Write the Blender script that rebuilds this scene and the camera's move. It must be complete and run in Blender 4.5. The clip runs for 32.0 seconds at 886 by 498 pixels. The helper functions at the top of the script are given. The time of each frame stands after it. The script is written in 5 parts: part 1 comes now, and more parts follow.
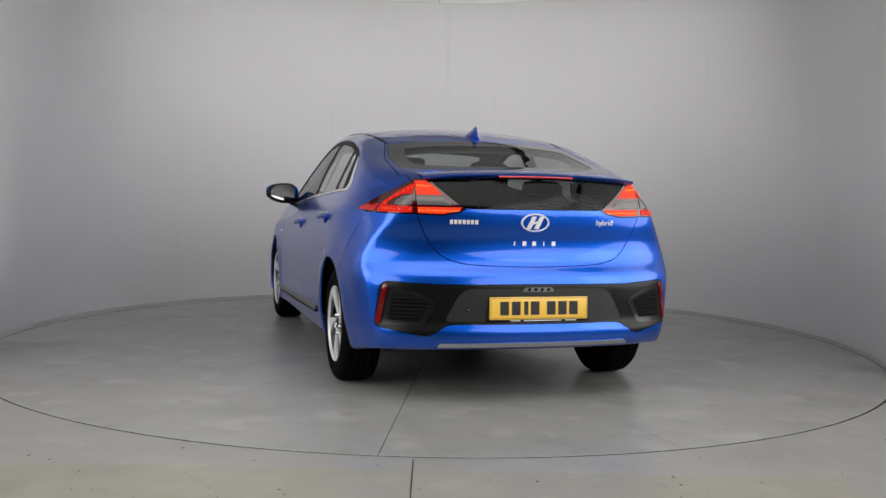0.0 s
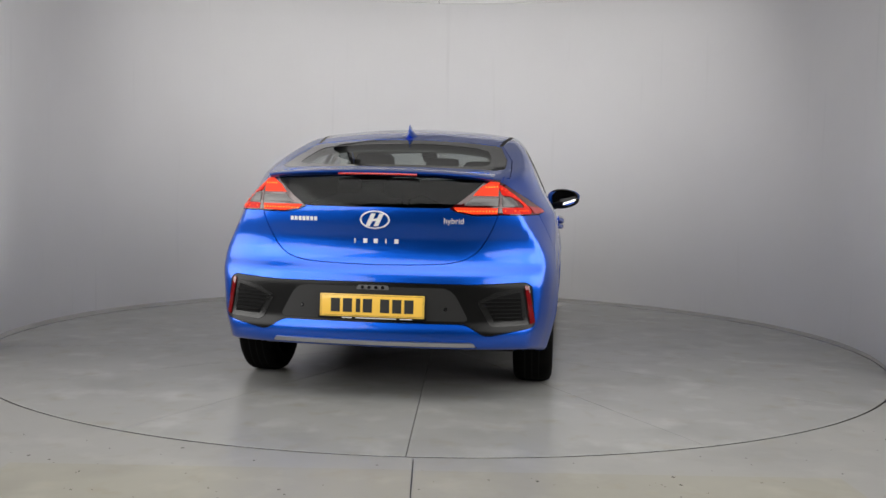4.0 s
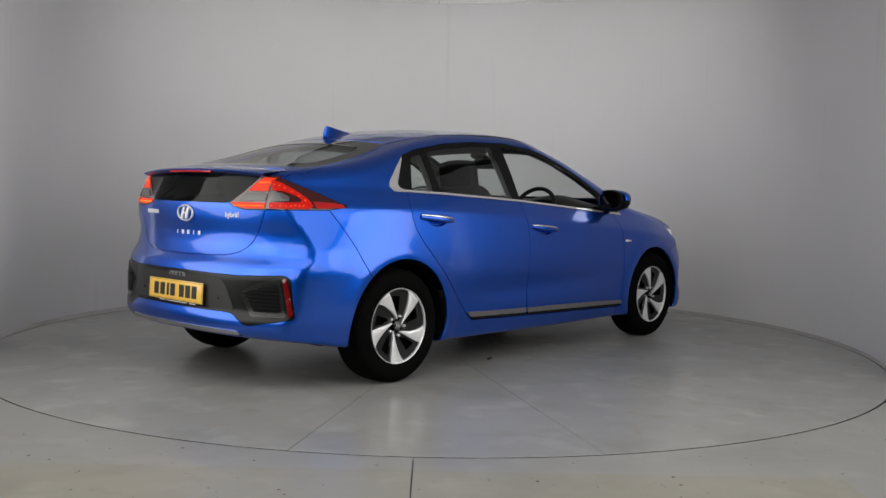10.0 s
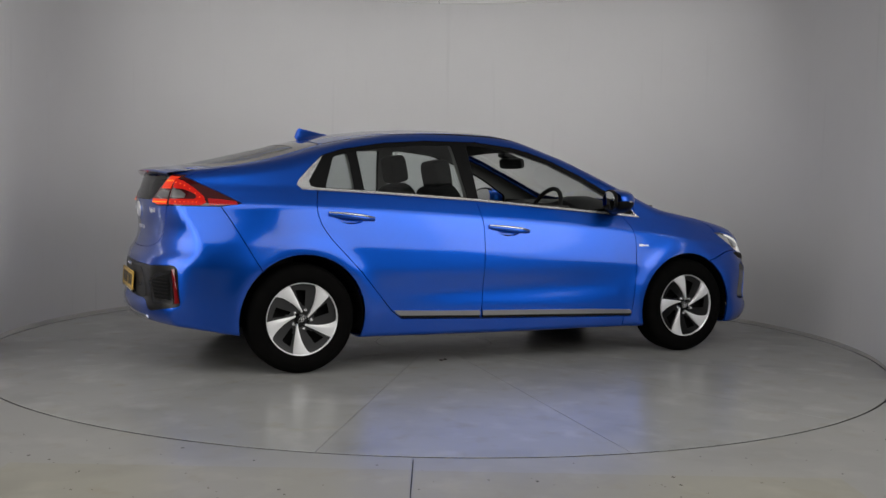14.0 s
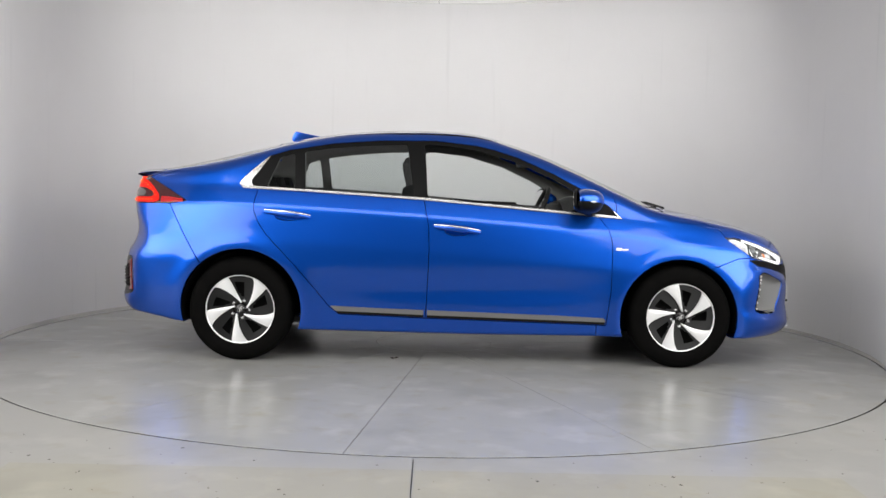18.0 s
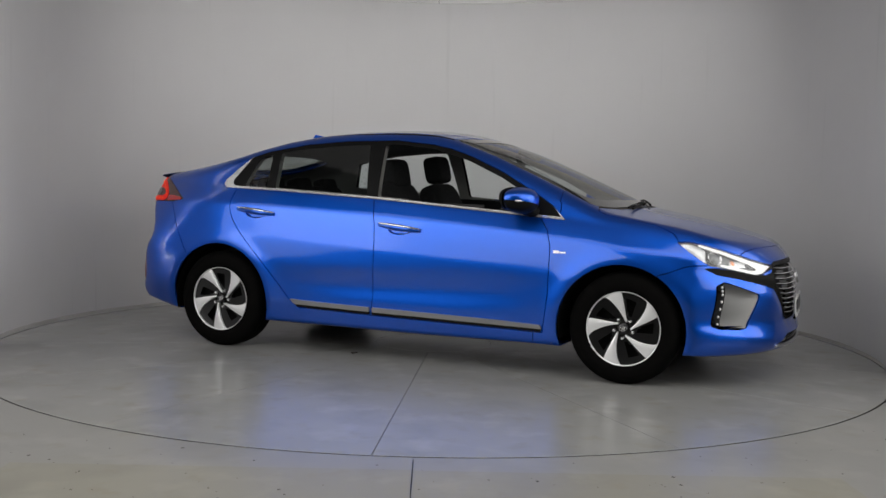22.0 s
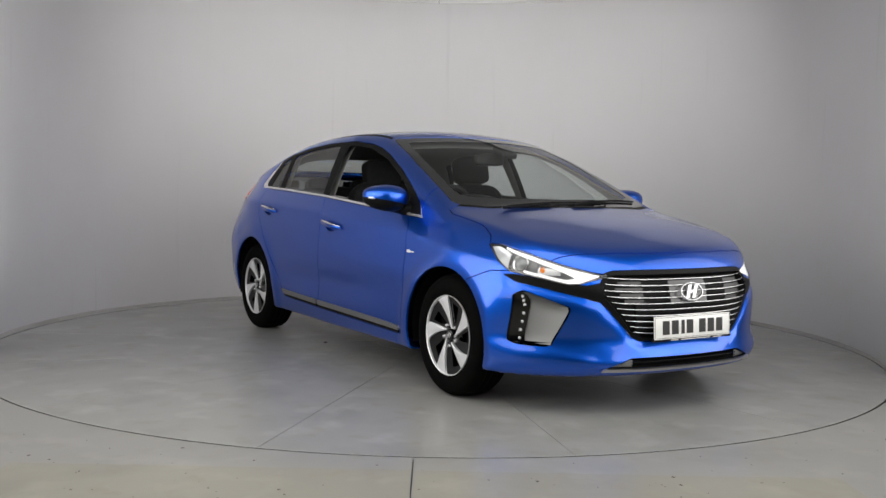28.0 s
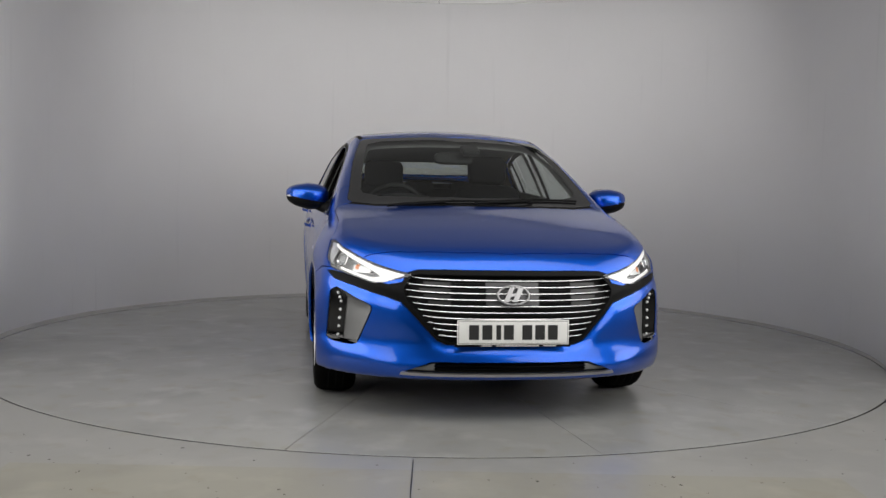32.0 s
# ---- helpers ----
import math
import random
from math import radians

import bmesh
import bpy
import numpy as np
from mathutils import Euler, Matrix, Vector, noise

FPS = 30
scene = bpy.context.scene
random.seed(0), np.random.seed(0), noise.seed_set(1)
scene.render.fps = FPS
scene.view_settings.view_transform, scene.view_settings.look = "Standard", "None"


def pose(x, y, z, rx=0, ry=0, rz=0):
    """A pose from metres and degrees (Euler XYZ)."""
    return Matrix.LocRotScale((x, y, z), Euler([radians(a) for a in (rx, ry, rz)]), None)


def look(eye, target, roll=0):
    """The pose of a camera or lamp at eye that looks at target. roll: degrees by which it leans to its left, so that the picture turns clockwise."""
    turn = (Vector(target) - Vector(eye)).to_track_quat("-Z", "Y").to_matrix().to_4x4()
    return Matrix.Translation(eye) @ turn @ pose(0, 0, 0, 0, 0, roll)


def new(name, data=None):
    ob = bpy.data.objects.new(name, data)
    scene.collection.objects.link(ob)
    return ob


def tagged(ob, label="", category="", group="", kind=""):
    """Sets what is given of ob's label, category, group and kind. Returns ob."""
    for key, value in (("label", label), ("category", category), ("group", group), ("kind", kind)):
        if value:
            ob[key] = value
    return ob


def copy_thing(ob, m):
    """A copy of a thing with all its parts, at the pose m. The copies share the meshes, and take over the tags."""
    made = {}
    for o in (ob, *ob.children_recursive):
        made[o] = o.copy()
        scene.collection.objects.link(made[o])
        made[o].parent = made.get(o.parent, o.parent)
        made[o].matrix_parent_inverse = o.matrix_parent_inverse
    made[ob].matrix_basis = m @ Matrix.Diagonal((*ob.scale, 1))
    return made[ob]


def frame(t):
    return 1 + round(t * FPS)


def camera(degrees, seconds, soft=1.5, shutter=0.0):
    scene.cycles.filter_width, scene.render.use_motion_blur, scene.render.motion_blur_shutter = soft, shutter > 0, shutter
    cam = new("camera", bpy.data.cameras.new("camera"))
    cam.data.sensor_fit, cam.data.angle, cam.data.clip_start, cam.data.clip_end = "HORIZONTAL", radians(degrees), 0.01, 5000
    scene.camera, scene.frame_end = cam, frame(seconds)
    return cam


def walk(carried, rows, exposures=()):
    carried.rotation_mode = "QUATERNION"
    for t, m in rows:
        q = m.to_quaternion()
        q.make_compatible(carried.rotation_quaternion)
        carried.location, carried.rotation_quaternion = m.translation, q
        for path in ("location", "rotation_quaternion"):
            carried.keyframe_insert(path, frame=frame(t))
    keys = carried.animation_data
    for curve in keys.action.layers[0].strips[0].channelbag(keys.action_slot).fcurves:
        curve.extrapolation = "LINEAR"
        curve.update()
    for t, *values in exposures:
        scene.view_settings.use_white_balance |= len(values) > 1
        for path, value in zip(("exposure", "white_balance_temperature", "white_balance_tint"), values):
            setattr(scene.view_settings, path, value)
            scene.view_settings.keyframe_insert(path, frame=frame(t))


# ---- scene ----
# ---------------------------------------------------------------- camera
EYE = Vector((0.0, -6.765, 1.078))
AIM = Vector((0.009834, 0.998029, -0.061986))
cam = camera(48.98, 32.0)
walk(cam, [(0.0, look(EYE, EYE + 5 * AIM, 1.217)), (32.0, look(EYE, EYE + 5 * AIM, 1.217))],
     exposures=[(0.0, 0.2), (2.0, 0.2), (3.0, 0.35), (4.5, 0.32), (6.0, 0.2), (8.0, 0.12), (10.0, 0.0), (11.0, -0.15), (12.0, -0.22), (14.0, -0.2),
                (15.5, 0.2), (17.0, 0.62), (18.0, 0.80), (20.0, 0.77), (21.5, 0.08), (23.0, -0.35), (25.0, -0.25), (28.0, 0.27), (31.0, -0.02), (32.0, 0.03)])

# ---------------------------------------------------------------- light
world = bpy.data.worlds.new("studio_air")
scene.world = world
world.use_nodes = True
world.node_tree.nodes["Background"].inputs[0].default_value = (0.30, 0.30, 0.31, 1)
world.node_tree.nodes["Background"].inputs[1].default_value = 0.05


def area(name, eye, target, sx, sy, power, colour=(1, 1, 1), spread=180, shape="RECTANGLE"):
    d = bpy.data.lights.new(name, "AREA")
    d.shape, d.size, d.size_y, d.energy, d.color = shape, sx, sy, power, colour
    d.spread = radians(spread)
    ob = new(name, d)
    ob.matrix_world = look(eye, target)
    return ob


WARM = (1.0, 0.985, 0.955)
area("ceiling_light_panel", (0, 0.15, 3.02), (0, 0.15, 0), 5.7, 5.7, 12, WARM, 180, "ELLIPSE")
area("front_softbox", (0, -3.3, 4.05), (0, -2.0, 0.0), 8.4, 4.8, 186, WARM, 135)
area("side_softbox", (-3.1, -2.25, 1.75), (0, -1.9, 1.3), 2.8, 2.6, 16, WARM, 100, "ELLIPSE")
area("side_softbox", (3.1, -2.25, 1.75), (0, -1.9, 1.3), 2.8, 2.6, 16, WARM, 100, "ELLIPSE")
# unseen lamp, added to brighten the upper middle of the wall
area("added_wall_wash", (0, 0.95, 2.96), (0, 3.37, 1.75), 3.2, 0.8, 35, WARM, 160)
for side in (-1, 1):
    area("side_light_panel", (side * 4.46, -5.08, 2.45), (side * 0.86, 0.92, 1.2), 6.0, 3.0, 38, WARM, 100, "ELLIPSE")
# narrow unseen strips, added only to lift both ends of the curved wall
area("added_edge_strip", (-2.925, -0.36, 1.6), (-2.85, 1.0, 1.6), 0.05, 2.5, 6)
area("added_edge_strip", (2.865, -0.78, 1.6), (2.80, 0.6, 1.6), 0.05, 2.5, 6)

# ---------------------------------------------------------------- materials


class Mat:
    """A node material in a few lines: m = Mat(name, base, rough, ...), then m.mix(...) and m.bump(...)."""

    def __init__(self, name, base=(0.5, 0.5, 0.5), rough=0.5, metal=0.0, **more):
        self.m = bpy.data.materials.new(name)
        self.m.use_nodes = True
        self.t = self.m.node_tree
        self.b = self.t.nodes["Principled BSDF"]
        self.b.inputs["Base Color"].default_value = (*base, 1)
        self.b.inputs["Roughness"].default_value = rough
        self.b.inputs["Metallic"].default_value = metal
        self.base = base
        for key, value in more.items():
            self.b.inputs[key.replace("_", " ")].default_value = value
        self.co = self.t.nodes.new("ShaderNodeTexCoord").outputs["Object"]

    def link(self, a, b):
        self.t.links.new(a, b)

    def noise(self, scale, detail=4.0, lo=0.3, hi=0.7):
        n = self.t.nodes.new("ShaderNodeTexNoise")
        n.inputs["Scale"].default_value, n.inputs["Detail"].default_value = scale, detail
        self.link(self.co, n.inputs["Vector"])
        r = self.t.nodes.new("ShaderNodeMapRange")
        r.inputs["From Min"].default_value, r.inputs["From Max"].default_value = lo, hi
        self.link(n.outputs["Fac"], r.inputs["Value"])
        return r.outputs["Result"]

    def colour(self, fac, other):
        """Mixes another base colour in by fac."""
        x = self.t.nodes.new("ShaderNodeMix")
        x.data_type = "RGBA"
        x.inputs[7].default_value = (*other, 1)
        src = self.b.inputs["Base Color"]
        if src.is_linked:
            self.link(src.links[0].from_socket, x.inputs[6])
        else:
            x.inputs[6].default_value = (*self.base, 1)
        self.link(fac, x.inputs[0])
        self.link(x.outputs[2], src)
        return self

    def ranged(self, fac, socket, lo, hi):
        r = self.t.nodes.new("ShaderNodeMapRange")
        r.inputs["To Min"].default_value, r.inputs["To Max"].default_value = lo, hi
        self.link(fac, r.inputs["Value"])
        self.link(r.outputs["Result"], self.b.inputs[socket])
        return self

    def bump(self, fac, strength, distance=0.002):
        n = self.t.nodes.new("ShaderNodeBump")
        n.inputs["Strength"].default_value, n.inputs["Distance"].default_value = strength, distance
        src = self.b.inputs["Normal"]
        if src.is_linked:
            self.link(src.links[0].from_socket, n.inputs["Normal"])
        self.link(fac, n.inputs["Height"])
        self.link(n.outputs["Normal"], src)
        return self


def glow(name, colour, strength, rough=0.3):
    m = Mat(name, tuple(0.25 * c for c in colour), rough)
    m.b.inputs["Specular IOR Level"].default_value = 0.15
    m.b.inputs["Emission Color"].default_value = (*colour, 1)
    m.b.inputs["Emission Strength"].default_value = strength
    return m.m


def glass(name, tint, rough=0.0, base=0.035):
    """Thin glass: a clear tinted sheet with a mirror gloss that grows to the edge-on view."""
    m = bpy.data.materials.new(name)
    m.use_nodes = True
    t = m.node_tree
    t.nodes.remove(t.nodes["Principled BSDF"])
    clear, gloss = t.nodes.new("ShaderNodeBsdfTransparent"), t.nodes.new("ShaderNodeBsdfGlossy")
    mix, face = t.nodes.new("ShaderNodeMixShader"), t.nodes.new("ShaderNodeLayerWeight")
    face.inputs["Blend"].default_value = 0.5
    power, scale = t.nodes.new("ShaderNodeMath"), t.nodes.new("ShaderNodeMath")
    power.operation, scale.operation = "POWER", "MULTIPLY_ADD"
    power.inputs[1].default_value = 5.0
    scale.inputs[1].default_value, scale.inputs[2].default_value = 0.9, base
    clear.inputs[0].default_value = (*tint, 1)
    gloss.inputs["Roughness"].default_value = rough
    t.links.new(face.outputs["Facing"], power.inputs[0])
    t.links.new(power.outputs[0], scale.inputs[0])
    t.links.new(scale.outputs[0], mix.inputs[0])
    t.links.new(clear.outputs[0], mix.inputs[1])
    t.links.new(gloss.outputs[0], mix.inputs[2])
    t.links.new(mix.outputs[0], t.nodes["Material Output"].inputs[0])
    return m


def paint_material():
    m = Mat("blue_metallic_paint", (0.003, 0.079, 0.52), 0.35, 0.95, Coat_Weight=1.0, Coat_Roughness=0.08, Coat_IOR=1.45)
    fl = m.noise(2600.0, 1.0, 0.35, 0.65)
    m.colour(fl, (0.005, 0.103, 0.62))
    m.bump(fl, 0.06, 0.0004)
    m.bump(m.noise(90.0, 2.0), 0.01, 0.0006)
    return m.m


PAINT = paint_material()
BLACK_GLOSS = Mat("gloss_black_plastic", (0.004, 0.004, 0.0045), 0.08, 0.0).m
_m = Mat("matt_black_plastic", (0.005, 0.005, 0.0052), 0.5, 0.0, Specular_IOR_Level=0.1)
BLACK = _m.bump(_m.noise(420.0, 3.0), 0.2, 0.0008).m
_m = Mat("satin_black_plastic", (0.004, 0.004, 0.0042), 0.28, 0.0, Specular_IOR_Level=0.25)
SATIN_BLACK = _m.bump(_m.noise(380.0, 2.0), 0.1, 0.0006).m
_m = Mat("tyre_rubber", (0.0025, 0.0025, 0.0025), 0.8, 0.0, Specular_IOR_Level=0.03)
RUBBER = _m.bump(_m.noise(160.0, 3.0), 0.25, 0.001).colour(_m.noise(14.0), (0.004, 0.0038, 0.0036)).m
CHROME = Mat("chrome", (0.75, 0.75, 0.76), 0.10, 1.0).m
LAMP_GREY = Mat("grey_lamp_housing", (0.16, 0.16, 0.165), 0.3, 0.4).m
BADGE = Mat("polished_badge", (0.86, 0.86, 0.87), 0.3, 0.35).m
BRIGHT = Mat("bright_metal", (0.88, 0.88, 0.89), 0.24, 0.8).m
SMOKED = Mat("smoked_white_lens", (0.10, 0.095, 0.095), 0.3, 0.0, Coat_Weight=0.3).m
SATIN_GREY = Mat("satin_grey_duct", (0.22, 0.22, 0.22), 0.45, 0.6).m
SATIN = Mat("satin_silver", (0.50, 0.50, 0.51), 0.32, 1.0).m
_m = Mat("machined_alloy", (0.86, 0.86, 0.87), 0.36, 0.55)
ALLOY = _m.bump(_m.noise(600.0, 1.0), 0.05, 0.0005).m
GUNMETAL = Mat("dark_grey_alloy", (0.012, 0.012, 0.013), 0.45, 0.2).m
VANE = Mat("dark_grey_wheel_paint", (0.030, 0.030, 0.031), 0.42, 0.3).m
DARK = Mat("dark_underbody_coating", (0.006, 0.006, 0.006), 0.9, 0.0, Specular_IOR_Level=0.1).m
GLASS = glass("window_glass", (0.83, 0.87, 0.855))
PRIVACY = glass("rear_glass", (0.52, 0.56, 0.55), 0.0, 0.02)
DARK_GLASS = glass("dark_rear_glass", (0.20, 0.215, 0.21), 0.0, 0.02)
SIDE_GLASS = glass("rear_side_glass", (0.80, 0.84, 0.83), 0.0, 0.11)
CLEAR = glass("clear_lens", (0.93, 0.94, 0.94), 0.0, 0.07)
_m = Mat("dark_cloth", (0.008, 0.008, 0.0085), 0.85, 0.0, Specular_IOR_Level=0.2)
CLOTH = _m.bump(_m.noise(350.0, 3.0), 0.4, 0.001).colour(_m.noise(40.0), (0.012, 0.012, 0.013)).m
_m = Mat("grey_headlining", (0.22, 0.217, 0.21), 0.9)
HEADLINING = _m.bump(_m.noise(300.0, 2.0), 0.2, 0.0008).m
_m = Mat("dark_cabin_plastic", (0.016, 0.016, 0.0165), 0.5, 0.0, Specular_IOR_Level=0.3)
CABIN = _m.bump(_m.noise(250.0, 3.0), 0.25, 0.0008).m
FRIT = Mat("black_glass_border", (0.010, 0.010, 0.011), 0.06, 0.0, Coat_Weight=0.5).m
RED = Mat("red_lens", (0.42, 0.006, 0.008), 0.08, 0.0, Coat_Weight=1.0).m
DARK_RED = Mat("dark_red_lens", (0.045, 0.002, 0.003), 0.07, 0.0, Coat_Weight=1.0).m
RED_GLOW = glow("lit_red_light", (1.0, 0.055, 0.016), 0.62)
AMBER_GLOW = glow("lit_orange_diode", (1.0, 0.20, 0.025), 1.9)
DIM_RED_GLOW = glow("dimly_lit_red_light", (1.0, 0.020, 0.012), 0.34)
DIM_AMBER_GLOW = glow("dim_orange_diode", (1.0, 0.14, 0.02), 1.0)
WHITE_GLOW = glow("lit_white_light", (1.0, 0.98, 0.95), 0.95)
WHITE_LENS = Mat("white_lens", (0.75, 0.75, 0.76), 0.12, 0.3, Coat_Weight=1.0).m
REFLECTOR = Mat("lamp_reflector", (0.80, 0.80, 0.81), 0.22, 0.35).m
PLATE_YELLOW = Mat("yellow_plate", (0.83, 0.51, 0.075), 0.35, 0.0, Coat_Weight=0.5).m
PLATE_WHITE = Mat("white_plate", (0.78, 0.78, 0.76), 0.35, 0.0, Coat_Weight=0.5).m
MIRROR = Mat("mirror_silver", (0.9, 0.9, 0.9), 0.01, 1.0).m
INK = Mat("black_ink", (0.015, 0.015, 0.015), 0.5).m
WHITE_INK = Mat("white_ink", (0.7, 0.7, 0.7), 0.5).m


def floor_material(name, base, other, rough, stain):
    """Painted floor: broad drifts of tone, finer blotches, small dark stains, pale scuffs, and gloss that varies with them."""
    m = Mat(name, base, rough, 0.0, Specular_IOR_Level=0.34)
    m.colour(m.noise(0.7, 3.0, 0.0, 1.0), other)
    blotch = m.noise(3.2, 5.0, 0.1, 0.9)
    m.colour(blotch, tuple(c * 0.93 for c in other))
    m.colour(m.noise(1.3, 5.0, 0.15, 0.85), tuple(c * stain for c in other))
    m.colour(m.noise(2.3, 8.0, 0.52, 0.92), tuple(c * 0.68 for c in other))
    m.colour(m.noise(6.5, 8.0, 0.57, 0.98), tuple(c * k for c, k in zip(other, (0.80, 0.72, 0.55))))
    m.colour(m.noise(4.1, 7.0, 0.54, 1.1), tuple(min(1.0, c * 1.18) for c in base))
    return m.m


DISC = floor_material("grey_painted_floor", (0.350, 0.347, 0.333), (0.296, 0.293, 0.281), 0.25, 0.88)
FLOOR = floor_material("worn_studio_floor", (0.350, 0.345, 0.327), (0.296, 0.291, 0.275), 0.29, 0.88)
BEIGE = floor_material("worn_beige_floor", (0.385, 0.368, 0.310), (0.315, 0.303, 0.255), 0.36, 0.85)


def wall_material():
    """A stretched pale sheet: broad tone, faint upright ripples, and fine relief."""
    m = Mat("white_studio_wall", (0.69, 0.678, 0.684), 0.62)
    m.colour(m.noise(0.9, 5.0), (0.655, 0.643, 0.648))
    plain = m.co
    squeeze = m.t.nodes.new("ShaderNodeMapping")
    squeeze.inputs["Scale"].default_value = (1.0, 1.0, 0.055)
    m.link(plain, squeeze.inputs["Vector"])
    m.co = squeeze.outputs["Vector"]
    ripple, fine = m.noise(7.0, 3.0, 0.35, 0.65), m.noise(14.0, 2.0, 0.66, 0.95)
    m.co = plain
    # darker upright streaks put the shade of the ripples into the colour
    m.colour(fine, (0.60, 0.588, 0.593))
    m.bump(ripple, 0.045, 0.02)
    m.bump(m.noise(2.2, 3.0), 0.12, 0.02)
    return m.m


WALL = wall_material()
_m = Mat("dim_room_paint", (0.035, 0.035, 0.036), 0.8)
ROOM = _m.colour(_m.noise(1.1, 4.0), (0.028, 0.028, 0.029)).m
_m = Mat("grey_room_paint", (0.09, 0.09, 0.09), 0.7)
ROOM_WALL = _m.colour(_m.noise(1.1, 4.0), (0.075, 0.075, 0.075)).m
RAIL = Mat("white_wall_rail", (0.82, 0.82, 0.81), 0.5).m
SEAM = Mat("dark_floor_joint", (0.012, 0.012, 0.012), 0.8).m

# ---------------------------------------------------------------- mesh helpers


def mesh_from(name, verts, faces, smooth=True):
    me = bpy.data.meshes.new(name)
    me.from_pydata([tuple(v) for v in verts], [], faces)
    if smooth:
        me.polygons.foreach_set("use_smooth", [True] * len(me.polygons))
    me.update()
    return me


def smooth_by_angle(me, degrees=35):
    """Smooth faces with sharp edges where the surface folds."""
    bm = bmesh.new()
    bm.from_mesh(me)
    lim = radians(degrees)
    for f in bm.faces:
        f.smooth = True
    for e in bm.edges:
        e.smooth = not (len(e.link_faces) == 2 and e.calc_face_angle(0) > lim)
    bm.to_mesh(me)
    bm.free()


def part(name, bm, material, parent=None, label="", angle=35):
    """Links a bmesh (or a mesh) as one mesh object under a thing or a part."""
    if isinstance(bm, bmesh.types.BMesh):
        me = bpy.data.meshes.new(name)
        bm.to_mesh(me)
        bm.free()
        smooth_by_angle(me, angle)
    else:
        me = bm
    for m in material if isinstance(material, (list, tuple)) else [material]:
        me.materials.append(m)
    ob = new(name, me)
    if parent is not None:
        ob.parent = parent
    if label:
        ob["label"] = label
    return ob


def box(bm, x0, y0, z0, x1, y1, z1, bevel=0.0, m=None):
    """Adds a bevelled box."""
    r = bmesh.ops.create_cube(bm, size=1)
    bmesh.ops.transform(bm, verts=r["verts"], matrix=Matrix.Translation(((x0 + x1) / 2, (y0 + y1) / 2, (z0 + z1) / 2))
                        @ Matrix.Diagonal((x1 - x0, y1 - y0, z1 - z0, 1)))
    vs = r["verts"]
    if bevel:
        es = list({e for v in vs for e in v.link_edges})
        q = bmesh.ops.bevel(bm, geom=es, offset=bevel, segments=3, profile=0.5, affect="EDGES")
        vs = list({v for f in q["faces"] for v in f.verts} | {v for v in vs if v.is_valid})
    if m is not None:
        bmesh.ops.transform(bm, verts=vs, matrix=m)
    return vs


def lathe(bm, profile, n=48, axis="Y", a0=0.0, a1=2 * math.pi, m=None):
    """Turns a profile of (radius, along) round an axis."""
    full = abs(a1 - a0) > 6.28
    rings = []
    for i in range(n if full else n + 1):
        a = a0 + (a1 - a0) * i / n
        c, s = math.cos(a), math.sin(a)
        row = []
        for r, h in profile:
            p = {"Y": (r * c, h, r * s), "Z": (r * c, r * s, h), "X": (h, r * c, r * s)}[axis]
            row.append(bm.verts.new(m @ Vector(p) if m is not None else p))
        rings.append(row)
    for i in range(n):
        a, b = rings[i], rings[(i + 1) % len(rings)]
        for j in range(len(profile) - 1):
            if profile[j][0] < 1e-6:
                bm.faces.new((a[j], a[j + 1], b[j + 1]))
            elif profile[j + 1][0] < 1e-6:
                bm.faces.new((a[j], a[j + 1], b[j]))
            else:
                bm.faces.new((a[j], a[j + 1], b[j + 1], b[j]))
    bmesh.ops.remove_doubles(bm, verts=bm.verts[:], dist=1e-6)
    bmesh.ops.recalc_face_normals(bm, faces=bm.faces[:])


def tube(bm, pts, r, n=8, cap=True, flat=1.0, up=(0, 0, 1)):
    """Sweeps a round or flattened section along points."""
    pts = [Vector(p) for p in pts]
    rings = []
    for i, p in enumerate(pts):
        d = (pts[min(i + 1, len(pts) - 1)] - pts[max(i - 1, 0)]).normalized()
        s = d.cross(Vector(up))
        s = s.normalized() if s.length > 1e-6 else Vector((1, 0, 0))
        u = s.cross(d).normalized()
        rr = r[i] if isinstance(r, (list, tuple)) else r
        rings.append([bm.verts.new(p + s * rr * math.cos(a) * flat + u * rr * math.sin(a))
                      for a in (2 * math.pi * k / n for k in range(n))])
    for a, b in zip(rings, rings[1:]):
        for k in range(n):
            bm.faces.new((a[k], a[(k + 1) % n], b[(k + 1) % n], b[k]))
    if cap:
        bm.faces.new(rings[0][::-1])
        bm.faces.new(rings[-1])


def prism(bm, outline, y0, y1, axis="Y"):
    """Adds a plate with a flat outline, between two depths along an axis."""
    def at(p, d):
        return {"Y": (p[0], d, p[1]), "Z": (p[0], p[1], d), "X": (d, p[0], p[1])}[axis]
    a, b = [bm.verts.new(at(p, y0)) for p in outline], [bm.verts.new(at(p, y1)) for p in outline]
    n = len(outline)
    fs = [bm.faces.new(a), bm.faces.new(b[::-1])]
    for i in range(n):
        fs.append(bm.faces.new((a[i], b[i], b[(i + 1) % n], a[(i + 1) % n])))
    bmesh.ops.recalc_face_normals(bm, faces=fs)
    return a + b


# ---------------------------------------------------------------- the studio
DISC_R = 2.936
DISC_C = Vector((0.015, 0.022, 0))
HOLE_C, HOLE_R = Vector((0.015, 0.017, 0)), DISC_R + 0.0095      # the hole is a few millimetres out of centre
WALL_C, WALL_R, WALL_TOP = Vector((0.008, 0.225, 0)), 3.025, 2.955


